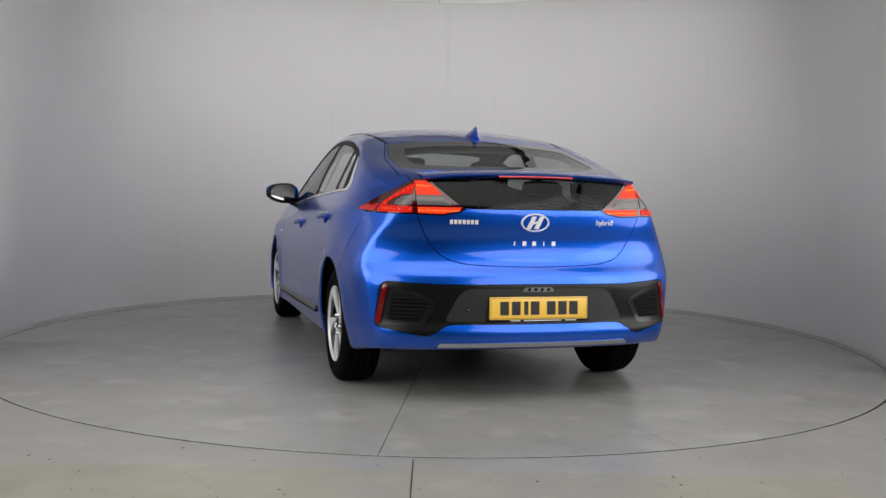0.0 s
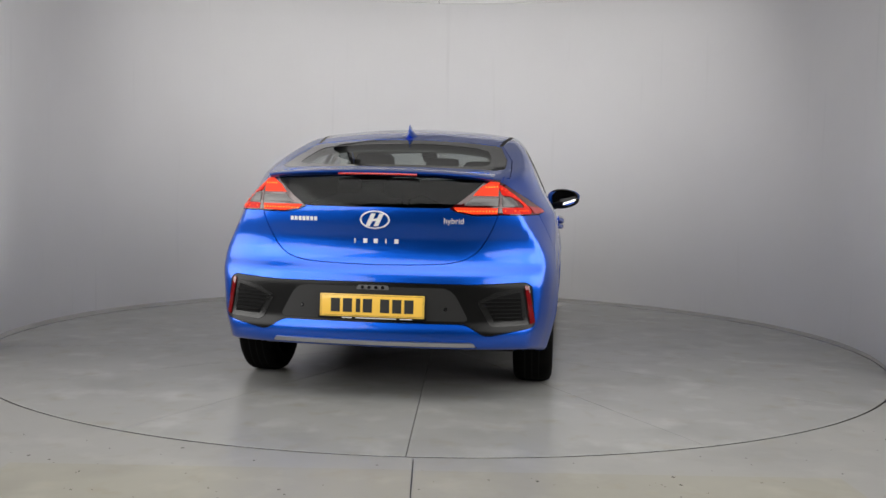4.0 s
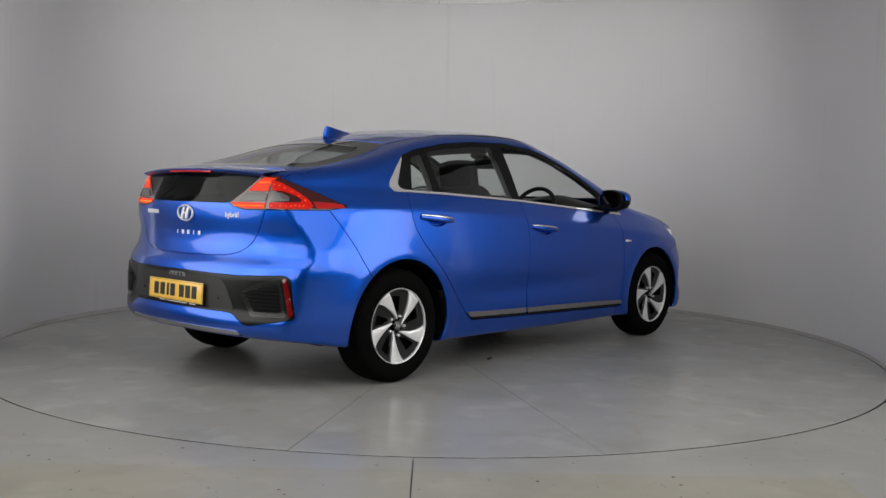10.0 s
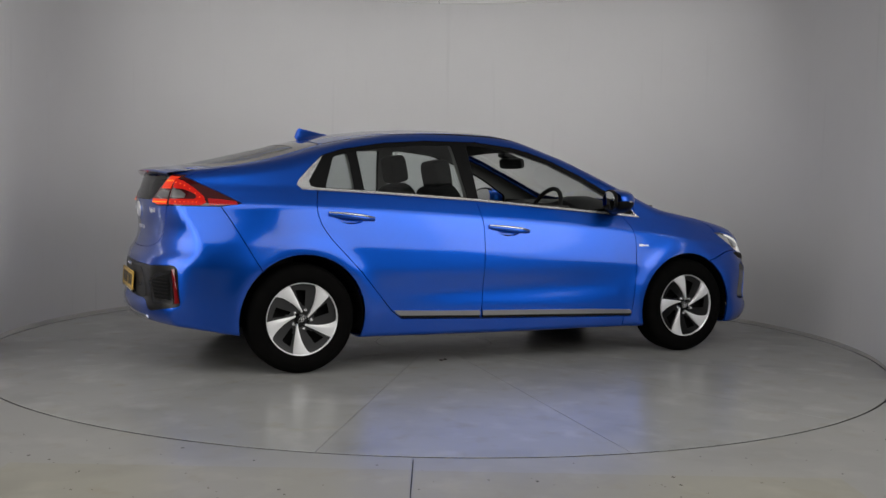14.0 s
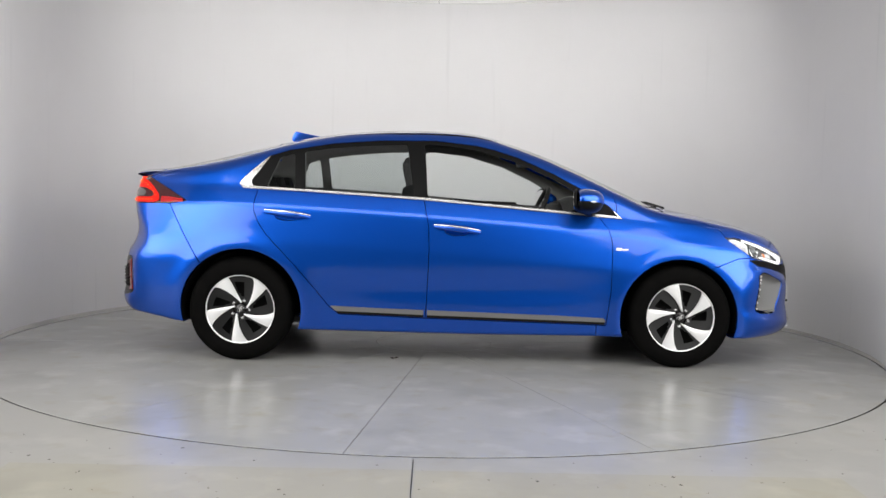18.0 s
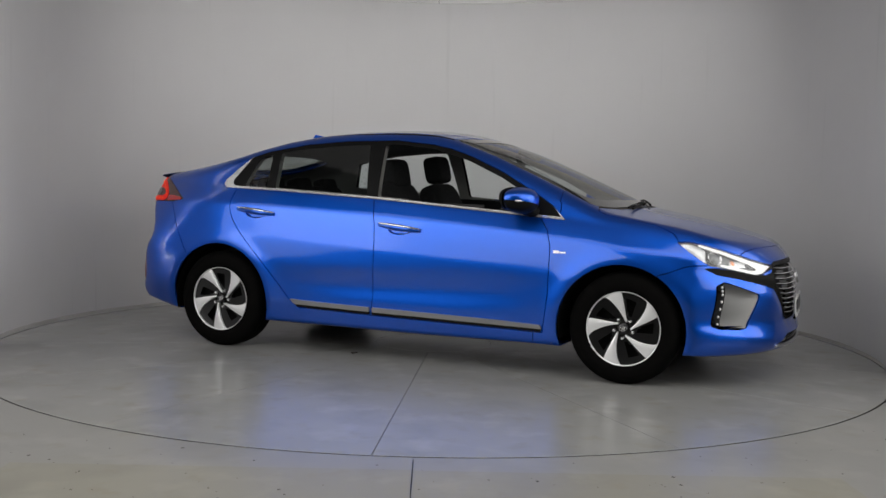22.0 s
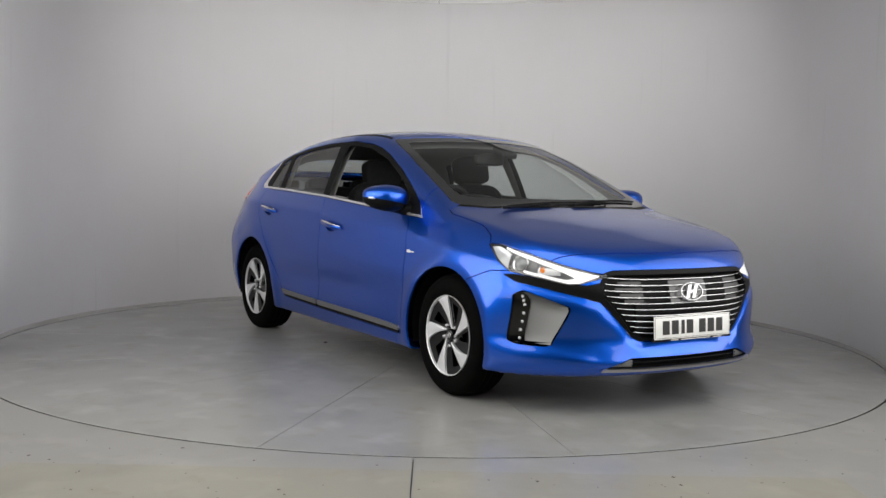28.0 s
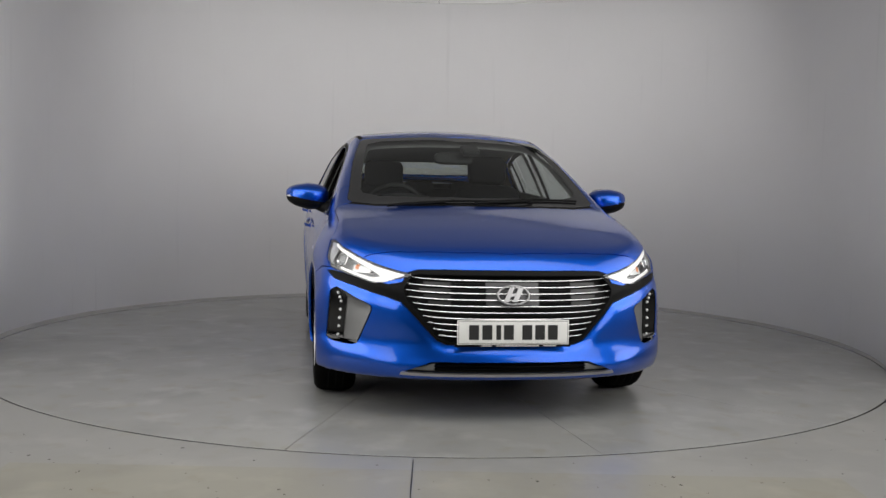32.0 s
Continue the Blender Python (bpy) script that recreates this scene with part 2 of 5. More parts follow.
def studio():
    bm = bmesh.new()
    n, half = 160, 9.0
    inner = [bm.verts.new((HOLE_C.x + HOLE_R * math.cos(a), HOLE_C.y + HOLE_R * math.sin(a), 0)) for a in (2 * math.pi * i / n for i in range(n))]
    outer = []
    for i in range(n):
        a = 2 * math.pi * i / n
        k = half / max(abs(math.cos(a)), abs(math.sin(a)))
        outer.append(bm.verts.new((k * math.cos(a), k * math.sin(a), 0)))
    for i in range(n):
        j = (i + 1) % n
        bm.faces.new((inner[i], outer[i], outer[j], inner[j]))
    bmesh.ops.recalc_face_normals(bm, faces=bm.faces[:])
    tagged(part("floor", bm, FLOOR, angle=20), "worn pale grey painted studio floor", "floor", kind="structure")
    bm = bmesh.new()
    lathe(bm, [(HOLE_R - 0.012, -0.13), (HOLE_R - 0.006, -0.13), (HOLE_R - 0.005, -0.012), (HOLE_R - 0.0005, -0.010), (HOLE_R - 0.0005, -0.0008), (HOLE_R + 0.02, -0.005), (HOLE_R + 0.02, -0.14), (HOLE_R - 0.012, -0.14)],
          160, "Z", m=Matrix.Translation(HOLE_C))
    tagged(part("floor_joint", bm, FLOOR, angle=20), "narrow gap round the turntable edge", "floor joint", kind="structure")
    # joints of the floor slabs in front of the turntable
    for k, (x0, y0, x1, y1) in enumerate(((-0.065, -9.0, -0.061, -2.962),)):
        bm = bmesh.new()
        box(bm, x0, y0, -0.01, x1, y1, 0.0015)
        tagged(part("slab_joint", bm, SEAM, angle=20), "thin dark joint between floor slabs", "floor joint", kind="structure")
    bm = bmesh.new()
    box(bm, -1.60, -9.0, -0.01, -0.068, -3.10, 0.001)
    box(bm, -0.058, -9.0, -0.01, 1.58, -3.11, 0.001)
    tagged(part("floor_sheet", bm, BEIGE, angle=20), "worn beige floor sheets before the turntable", "floor sheet", kind="structure")
    # grit and scuffs on the worn floor in front
    bm, rnd = bmesh.new(), random.Random(5)
    for _ in range(260):
        x, y, r = rnd.uniform(-2.4, 2.4), rnd.uniform(-3.7, -2.0), rnd.choice((0.002, 0.003, 0.003, 0.004, 0.005, 0.008))
        if x * x + y * y < 9.0 or abs(x + 0.063) < 0.02:
            continue
        vs = [bm.verts.new((x + r * rnd.uniform(0.6, 1.3) * math.cos(a), y + r * rnd.uniform(0.6, 1.3) * math.sin(a), 0.0016)) for a in (0, 1.05, 2.1, 3.15, 4.2, 5.25)]
        top = bm.verts.new((x, y, 0.0016 + 0.3 * r))
        for i in range(6):
            bm.faces.new((vs[i], vs[(i + 1) % 6], top))
    tagged(part("floor_grit", bm, Mat("dark_grit", (0.07, 0.065, 0.055), 0.9).m, angle=20), "scattered specks of dark grit on the floor", "grit", kind="stuff")
    # the curved wall, open towards the camera
    bm = bmesh.new()
    a0 = radians(-26)
    lathe(bm, [(WALL_R, 0.0), (WALL_R, WALL_TOP), (WALL_R + 0.12, WALL_TOP), (WALL_R + 0.12, 0.0)], 120, "Z", a0, math.pi - a0,
          Matrix.Translation(WALL_C))
    tagged(part("wall_curved", bm, WALL), "smooth pale grey curved studio wall", "wall", kind="structure")
    bm = bmesh.new()
    for k in range(8):                       # rail sections on top of the wall, butted with small gaps
        b0, b1 = a0 + (math.pi - 2 * a0) * k / 8 + 0.0012, a0 + (math.pi - 2 * a0) * (k + 1) / 8
        lathe(bm, [(WALL_R - 0.012, WALL_TOP + 0.002), (WALL_R - 0.012, WALL_TOP + 0.06), (WALL_R + 0.12, WALL_TOP + 0.06), (WALL_R + 0.12, WALL_TOP + 0.002), (WALL_R - 0.012, WALL_TOP + 0.002)],
              20, "Z", b0, b1, Matrix.Translation(WALL_C))
    tagged(part("wall_rail", bm, RAIL, angle=30), "white rail along the top of the curved wall", "rail", kind="structure")
    # an unseen room with ceilings, assumed; its dark paint tunes fill and reflections
    bm = bmesh.new()
    r = bmesh.ops.create_cube(bm, size=1)
    bmesh.ops.transform(bm, verts=r["verts"], matrix=Matrix.Translation((0, -2.0, 2.1)) @ Matrix.Diagonal((13, 14, 4.2, 1)))
    bmesh.ops.delete(bm, geom=[f for f in bm.faces if f.normal.z < -0.5 or f.normal.z > 0.5], context="FACES")
    bmesh.ops.reverse_faces(bm, faces=bm.faces[:])
    bmesh.ops.solidify(bm, geom=bm.faces[:], thickness=-0.1)
    tagged(part("wall_room", bm, ROOM_WALL), "unseen outer room walls, assumed mid grey", "wall", kind="structure")
    bm = bmesh.new()
    lathe(bm, [(0, 3.04), (WALL_R + 0.12, 3.04), (WALL_R + 0.12, 3.09), (0, 3.09)], 80, "Z", m=Matrix.Translation(WALL_C))
    tagged(part("ceiling_disc", bm, ROOM), "unseen ceiling over the turntable, assumed dark grey", "ceiling", kind="structure")
    bm = bmesh.new()
    box(bm, -6.6, -9.1, 4.2, 6.6, 5.1, 4.3)
    tagged(part("ceiling", bm, ROOM), "unseen studio ceiling, assumed dark grey", "ceiling", kind="structure")


studio()


def turntable():
    """A flush disc of fourteen painted wedges round a hub."""
    base = tagged(new("turntable"), "round grey painted turntable set flush in the floor", "turntable")
    n, step = 14, 2 * math.pi / 14
    bm = bmesh.new()
    lathe(bm, [(0, 0), (0.40, 0), (0.402, -0.004), (0.402, -0.08), (0, -0.08)], 56, "Z")
    part("hub_plate", bm, DISC, base, angle=20)
    for k in range(n):
        a0 = radians(5.5) + k * step
        bm = bmesh.new()
        top, low = [], []
        rs = (0.404, 1.0, 1.7, 2.4, DISC_R - 0.003, DISC_R)
        for j in range(13):
            for lst, z in ((top, 0.0), (low, -0.08)):
                row = []
                for i, r in enumerate(rs):
                    gap = 0.0017 / r
                    a = a0 + gap + (step - 2 * gap) * j / 12
                    row.append(bm.verts.new((r * math.cos(a), r * math.sin(a), z - (0.003 if i == 5 and z == 0 else 0))))
                lst.append(row)
        for j in range(12):
            for i in range(5):
                bm.faces.new((top[j][i], top[j][i + 1], top[j + 1][i + 1], top[j + 1][i]))
            bm.faces.new((top[j][5], low[j][5], low[j + 1][5], top[j + 1][5]))
        for j in (0, 12):
            for i in range(5):
                bm.faces.new((top[j][i], top[j][i + 1], low[j][i + 1], low[j][i]))
        bmesh.ops.recalc_face_normals(bm, faces=bm.faces[:])
        part("deck_panel", bm, DISC, base, angle=20)
    bm = bmesh.new()
    lathe(bm, [(0, -0.03), (DISC_R - 0.01, -0.03), (DISC_R - 0.01, -0.10), (0, -0.10)], 80, "Z")
    part("frame", bm, SEAM, base, angle=20)
    bm = bmesh.new()
    lathe(bm, [(DISC_R + 0.0004, -0.0010), (DISC_R + 0.002, -0.0012), (DISC_R + 0.002, -0.09), (DISC_R + 0.0004, -0.09)], 160, "Z")
    part("rim", bm, SEAM, base, angle=20)
    # a crumb of dry leaf on the deck
    bm = bmesh.new()
    for a, x, y, z, s in ((0.4, 0, 0, 0.006, 0.02), (1.3, 0.016, 0.006, 0.009, 0.014), (2.2, -0.012, 0.008, 0.005, 0.012)):
        vs = [bm.verts.new((x + s * math.cos(a + k) * (1 + 0.4 * math.sin(2 * k)), y + 0.6 * s * math.sin(a + k), z + 0.004 * math.sin(1.7 * k))) for k in (0, 1, 2, 3, 4, 5)]
        top = bm.verts.new((x, y, z + 0.008))
        for i in range(6):
            bm.faces.new((vs[i], vs[(i + 1) % 6], top))
    ob = part("leaf_crumb", bm, Mat("dry_leaf", (0.02, 0.016, 0.012), 0.8).m, base, "small dark dry leaf lying on the deck")
    ob.location = (-0.25, -0.72, 0)
    return base


TURNTABLE = turntable()
# ---------------------------------------------------------------- the car: its surface


def table(pairs, sigma):
    """A smooth curve through short control pairs."""
    xs, vs = np.array(pairs, float).T
    g = np.arange(-3.2, 3.2, 0.004)
    v = np.interp(g, xs, vs)
    lo, hi = (vs[1] - vs[0]) / (xs[1] - xs[0]), (vs[-1] - vs[-2]) / (xs[-1] - xs[-2])
    v = np.where(g < xs[0], vs[0] + lo * (g - xs[0]), np.where(g > xs[-1], vs[-1] + hi * (g - xs[-1]), v))
    k = np.arange(-int(4 * sigma / 0.004) - 1, int(4 * sigma / 0.004) + 2) * 0.004
    w = np.exp(-0.5 * (k / sigma) ** 2)
    pad = len(k) // 2
    v = np.convolve(np.pad(v, pad, mode="reflect", reflect_type="odd"), w / w.sum(), mode="valid")
    return lambda x: np.interp(x, g, v)


crown = table([(-2.35, 1.085), (-2.1, 1.152), (-1.9, 1.192), (-1.7, 1.237), (-1.5, 1.287), (-1.25, 1.352), (-1.0, 1.408), (-0.75, 1.445),
               (-0.5, 1.463), (-0.25, 1.469), (0.0, 1.461), (0.15, 1.440), (0.30, 1.399), (0.55, 1.318), (0.80, 1.212), (1.05, 1.100), (1.27, 0.998), (1.32, 0.987),
               (1.4, 0.970), (1.6, 0.932), (1.8, 0.888), (2.0, 0.830), (2.1, 0.790), (2.2, 0.725), (2.35, 0.60)], 0.045)
belt = table([(-2.2, 1.075), (-1.35, 1.062), (-0.95, 1.046), (-0.24, 1.010), (0.4, 0.966), (0.98, 0.918), (1.5, 0.862), (2.1, 0.76)], 0.10)
width = table([(-2.3, 0.60), (-2.15, 0.715), (-2.05, 0.780), (-1.9, 0.845), (-1.7, 0.886), (-1.35, 0.905), (-0.9, 0.898), (0.0, 0.893), (0.9, 0.897),
               (1.35, 0.905), (1.7, 0.880), (1.9, 0.832), (2.0, 0.785), (2.15, 0.68), (2.3, 0.54)], 0.06)
inward = table([(-1.0, 0.075), (-0.82, 0.035), (-0.70, 0.013), (-0.62, 0.006), (-0.45, 0.0), (-0.32, 0.002), (-0.20, 0.012), (-0.105, 0.022), (-0.02, 0.064),
                (0.0, 0.076), (0.1, 0.116), (0.2, 0.160), (0.3, 0.210), (0.4, 0.268), (0.55, 0.38)], 0.012)
taper = table([(-2.2, 1.7), (-1.9, 1.55), (-1.6, 1.35), (-1.1, 1.08), (0.0, 1.0), (0.9, 1.12), (1.6, 1.25), (2.1, 1.3)], 0.12)
bend = table([(-2.1, -0.22), (-1.5, -0.28), (-1.0, -0.12), (-0.5, 0.0), (0.0, 0.03), (0.3, 0.12), (0.9, 0.17), (1.3, 0.18), (1.7, 0.20), (2.2, 0.30)], 0.12)
sag = table([(-2.1, 0.05), (-1.5, 0.09), (-0.5, 0.13), (0.3, 0.11), (1.0, 0.06), (1.5, 0.04), (2.2, 0.02)], 0.15)
nose = table([(0.15, 2.13), (0.2, 2.195), (0.25, 2.234), (0.29, 2.236), (0.345, 2.222), (0.37, 2.212), (0.45, 2.214), (0.55, 2.213), (0.62, 2.197), (0.70, 2.160), (0.78, 2.115), (0.86, 2.05)], 0.02)
tail = table([(0.22, -2.10), (0.28, -2.175), (0.33, -2.212), (0.38, -2.214), (0.42, -2.196), (0.60, -2.193), (0.66, -2.178), (0.70, -2.145), (0.76, -2.125), (0.82, -2.122),
              (0.90, -2.136), (0.97, -2.139), (1.0, -2.130), (1.10, -2.098), (1.17, -2.075)], 0.014)
under = table([(-2.2, 0.285), (-1.99, 0.280), (-1.70, 0.225), (-1.3, 0.195), (0.0, 0.186), (1.3, 0.190), (1.9, 0.190), (2.2, 0.200)], 0.06)


def blend_max(a, b, k):
    h = np.clip(0.5 + 0.5 * (a - b) / k, 0, 1)
    return b + (a - b) * h + k * h * (1 - h)


def side_at(x, z):
    y = width(x) - taper(x) * inward(z - belt(x))
    for hx in (-1.35, 1.35):
        r = np.hypot(x - hx, z - 0.31)
        y = y + 0.010 * np.exp(-((r - 0.40) / 0.06) ** 2)
    # the narrow tailgate over the broad corners of the rear bumper, and the squarer corners in front
    u, v = np.clip((-x - 1.45) / 0.50, 0, 1), np.clip((z - 0.62) / 0.40, 0, 1)
    y = y + u * u * (3 - 2 * u) * (0.024 - 0.080 * v * v * (3 - 2 * v))
    u, v = np.clip((x - 1.60) / 0.40, 0, 1), np.clip((z - 0.56) / 0.14, 0, 1)
    y = y + u * u * (3 - 2 * u) * 0.022 * (1 - v)
    # the hollow along the doors and its lower edge
    y = y - 0.012 * np.exp(-((z - 0.47 - 0.03 * x) / 0.09) ** 2) * np.exp(-(x / 0.85) ** 4)
    return y


FOLD = [(0.95, 0.690), (0.80, 0.640), (0.66, 0.600), (0.565, 0.574), (0.505, 0.556), (0.345, 0.385), (0.30, 0.367), (0.0, 0.366)]
LEDGE = [(0.95, 0.352), (0.70, 0.318), (0.50, 0.262), (0.42, 0.272), (0.0, 0.300)]


def front_relief(y, z):
    """Folds of the front bumper: the groove along the mask and the ledge over the lower lip."""
    d = np.full(np.shape(y), 9.0)
    for (a, b), (c, e) in zip(FOLD, FOLD[1:]):
        u, v = c - a, e - b
        t = np.clip(((y - a) * u + (z - b) * v) / (u * u + v * v), 0, 1)
        d = np.minimum(d, np.hypot(y - a - t * u, z - b - t * v))
    h = z - np.interp(y, [p[0] for p in LEDGE[::-1]], [p[1] for p in LEDGE[::-1]])
    h = 0.25 * np.logaddexp(0, h / 0.010)
    return 0.012 * np.exp(-(d / 0.030) ** 2) + 0.010 * h * np.exp(1 - h) * np.clip(y / 0.3, 0.4, 1)


def solid(p, shrink=0.0):
    """Below zero inside the body."""
    x, y, z = p[..., 0], np.abs(p[..., 1]), p[..., 2]
    zz = np.clip(z, 0.12, 1.6)
    f = y - side_at(x, zz) + shrink
    top = (z - crown(x + bend(x) * y * y) + sag(x) * y * y + shrink) * 0.93
    f = blend_max(f, top, 0.05)
    front = x - nose(zz) + 0.20 * y ** 2 + 0.50 * y ** 4 + front_relief(y, zz) + shrink
    f = blend_max(f, front, 0.045)
    rear = tail(zz) + 0.12 * y ** 2 + 0.24 * y ** 4 - x + shrink
    f = blend_max(f, rear, 0.018)
    return blend_max(f, under(x) - z + shrink, 0.025)


def cast(o, d, shrink=0.0, far=3.0):
    """Where rays from inside leave the body."""
    lo, hi = np.full(len(o), 0.01), np.full(len(o), far)
    for _ in range(34):
        mid = (lo + hi) / 2
        inside = solid(o + d * mid[:, None], shrink) < 0
        lo, hi = np.where(inside, mid, lo), np.where(inside, hi, mid)
    return o + d * hi[:, None]


def skin(nx=170, nc=54, na=140, shrink=0.0, z0=0.47):
    """Half of the body's skin (the side of negative y) as a grid of points: rows from tail to nose, columns from below to above."""
    rows = [(-1.6, -math.pi / 2 + math.pi / 2 * i / nc) for i in range(nc)]
    rows += [(-1.6 + 3.2 * i / nx, 0.0) for i in range(nx + 1)]
    rows += [(1.6, math.pi / 2 * (i + 1) / (3 * nc // 2)) for i in range(3 * nc // 2)]
    # columns spread evenly over the height of a section
    phi = np.concatenate([np.linspace(-math.pi / 2, -0.45, na // 5, endpoint=False), np.linspace(-0.45, math.pi / 2, na - na // 5 + 1)])
    o, d = [], []
    for x, psi in rows:
        for a in phi:
            o.append((x, 0.0, z0))
            d.append((math.sin(psi), -math.cos(psi) * math.cos(a), math.cos(psi) * math.sin(a)) if abs(psi) > 1e-9 else (0, -math.cos(a), math.sin(a)))
    o, d = np.array(o), np.array(d)
    d /= np.linalg.norm(d, axis=1)[:, None]
    p = cast(o, d, shrink)
    p[np.abs(p[:, 1]) < 1e-6, 1] = 0.0
    return p.reshape(len(rows), len(phi), 3)


def skin_bmesh(shrink=0.0, **more):
    p = skin(shrink=shrink, **more)
    n, m, _ = p.shape
    bm = bmesh.new()
    vs = [[bm.verts.new(p[i, j]) for j in range(m)] for i in range(n)]
    for i in range(n - 1):
        for j in range(m - 1):
            bm.faces.new((vs[i][j], vs[i][j + 1], vs[i + 1][j + 1], vs[i + 1][j]))
    bmesh.ops.remove_doubles(bm, verts=bm.verts[:], dist=2e-4)
    bmesh.ops.dissolve_degenerate(bm, edges=bm.edges[:], dist=1e-5)
    return bm


def slope(p, e=1e-4):
    """The outward direction of the skin at points, taken over a step e."""
    g = np.zeros_like(p)
    for k in range(3):
        d = np.zeros(3)
        d[k] = e
        g[:, k] = (solid(p + d) - solid(p - d)) / (2 * e)
    return g


def on_skin(p, lift=0.0):
    """Points pulled on to the skin, and lifted off it."""
    p = np.array(p, float)
    for _ in range(4):
        g = slope(p)
        p = p - g * (solid(p) / np.maximum((g * g).sum(1), 1e-9))[:, None]
    g = slope(p)
    return p + lift * g / np.linalg.norm(g, axis=1)[:, None], g / np.linalg.norm(g, axis=1)[:, None]


def drop(view, pts):
    """Flat outlines thrown on to the skin: from the side (x, z), the rear or front (y, z), or above (x, y)."""
    a = np.array(pts, float)
    n = len(a)
    if view == "side":
        o, d = np.stack([a[:, 0], np.full(n, -0.2), a[:, 1]], 1), (0, -1, 0)
    elif view == "left":
        o, d = np.stack([a[:, 0], np.full(n, 0.2), a[:, 1]], 1), (0, 1, 0)
    elif view == "front":
        o, d = np.stack([np.full(n, 1.3), a[:, 0], a[:, 1]], 1), (1, 0, 0)
    elif view == "rear":
        o, d = np.stack([np.full(n, -1.3), a[:, 0], a[:, 1]], 1), (-1, 0, 0)
    else:
        o, d = np.stack([a[:, 0], a[:, 1], np.full(n, 0.6)], 1), (0, 0, 1)
    return cast(o, np.tile(np.array(d, float), (n, 1)), far=1.5)


def inside(poly, a, b):
    hit, n = False, len(poly)
    for i in range(n):
        (x0, y0), (x1, y1) = poly[i], poly[(i + 1) % n]
        if (y0 > b) != (y1 > b) and a < (x1 - x0) * (b - y0) / (y1 - y0) + x0:
            hit = not hit
    return hit


def rounded(poly, r=0.02, n=4):
    """An outline with its corners rounded."""
    out = []
    for i, p in enumerate(poly):
        p, a, b = Vector(p), Vector(poly[i - 1]), Vector(poly[(i + 1) % len(poly)])
        da, db = a - p, b - p
        k = min(r, da.length * 0.45, db.length * 0.45)
        a, b = p + da.normalized() * k, p + db.normalized() * k
        for j in range(n + 1):
            t = j / n
            q = a * (1 - t) ** 2 + p * 2 * t * (1 - t) + b * t ** 2
            out.append((q.x, q.y))
    return out


def patch(poly, view, lift=0.003, thick=0.006, cell=0.03, hump=0.0):
    """A bmesh of a raised piece with a flat outline, lying on the skin."""
    bm = bmesh.new()
    f = bm.faces.new([bm.verts.new((p[0], p[1], 0)) for p in poly])
    xs, ys = [p[0] for p in poly], [p[1] for p in poly]
    for k, (lo, hi) in enumerate(((min(xs), max(xs)), (min(ys), max(ys)))):
        for i in range(1, int((hi - lo) / cell) + 1):
            c = lo + (hi - lo) * i / (int((hi - lo) / cell) + 1)
            co = Vector((c, 0, 0)) if k == 0 else Vector((0, c, 0))
            bmesh.ops.bisect_plane(bm, geom=bm.verts[:] + bm.edges[:] + bm.faces[:], plane_co=co, plane_no=Vector((1, 0, 0)) if k == 0 else Vector((0, 1, 0)), dist=1e-6)
    bm.verts.ensure_lookup_table()
    p = drop(view, [(v.co.x, v.co.y) for v in bm.verts])
    q, nrm = on_skin(p, lift)
    edge = {v for e in bm.edges if len(e.link_faces) == 1 for v in e.verts}
    for v, c, n in zip(bm.verts, q, nrm):
        v.co = c + (0 if v in edge else hump) * n
    faces = bm.faces[:]
    bmesh.ops.recalc_face_normals(bm, faces=faces)
    c = np.mean(q, 0)
    if sum(f.normal.dot(Vector(n)) for f, n in zip(faces, nrm)) < 0:
        bmesh.ops.reverse_faces(bm, faces=faces)
    normals = {v: Vector(n) for v, n in zip(bm.verts, nrm)}
    r = bmesh.ops.extrude_face_region(bm, geom=faces)
    top = [g for g in r["geom"] if isinstance(g, bmesh.types.BMVert)]
    base = [v for v in bm.verts if v in normals]
    for v in base:
        v.co -= normals[v] * thick
    bmesh.ops.recalc_face_normals(bm, faces=bm.faces[:])
    return bm


def mirrored(bm):
    m = bm.copy()
    for v in m.verts:
        v.co.y = -v.co.y
    bmesh.ops.reverse_faces(m, faces=m.faces[:])
    return m


def pair(name, bm, material, parent, label="", angle=35):
    """A part on the right and its mirror image on the left."""
    m = mirrored(bm)
    return part(name, bm, material, parent, label, angle), part(name, m, material, parent, label, angle)


# outlines on the skin -------------------------------------------------------
def ring(cx, cz, r, n=40):
    return [(cx + r * math.cos(2 * math.pi * i / n), cz + r * math.sin(2 * math.pi * i / n)) for i in range(n)]


ARCH_R, ARCH_F = ring(-1.345, 0.322, 0.366), ring(1.335, 0.312, 0.363)
DLO_TOP = [(0.90, 0.992), (0.794, 1.059), (0.565, 1.183), (0.34, 1.280), (0.20, 1.325), (0.08, 1.350), (-0.172, 1.376), (-0.527, 1.370), (-0.806, 1.346), (-1.08, 1.298), (-1.199, 1.260)]
DLO = [(-1.36, 1.110), (-1.372, 1.083), (-1.345, 1.057), (-0.948, 1.043), (-0.243, 1.006), (0.985, 0.913)] + DLO_TOP + [(-1.29, 1.180)]
DLO_IN = [(-1.30, 1.105), (-1.295, 1.082), (-1.27, 1.070), (-0.948, 1.057), (-0.243, 1.020), (0.955, 0.930)] + DLO_TOP + [(-1.205, 1.245), (-1.262, 1.160)]
WIN_F = rounded([(0.795, 0.945), (-0.222, 1.021), (-0.243, 1.346), (-0.172, 1.351), (0.08, 1.324), (0.34, 1.250), (0.565, 1.150), (0.770, 1.035)], 0.012, 2)
WIN_R = rounded([(-0.300, 1.026), (-0.968, 1.060), (-0.985, 1.290), (-0.806, 1.318), (-0.527, 1.342), (-0.352, 1.348)], 0.012, 2)
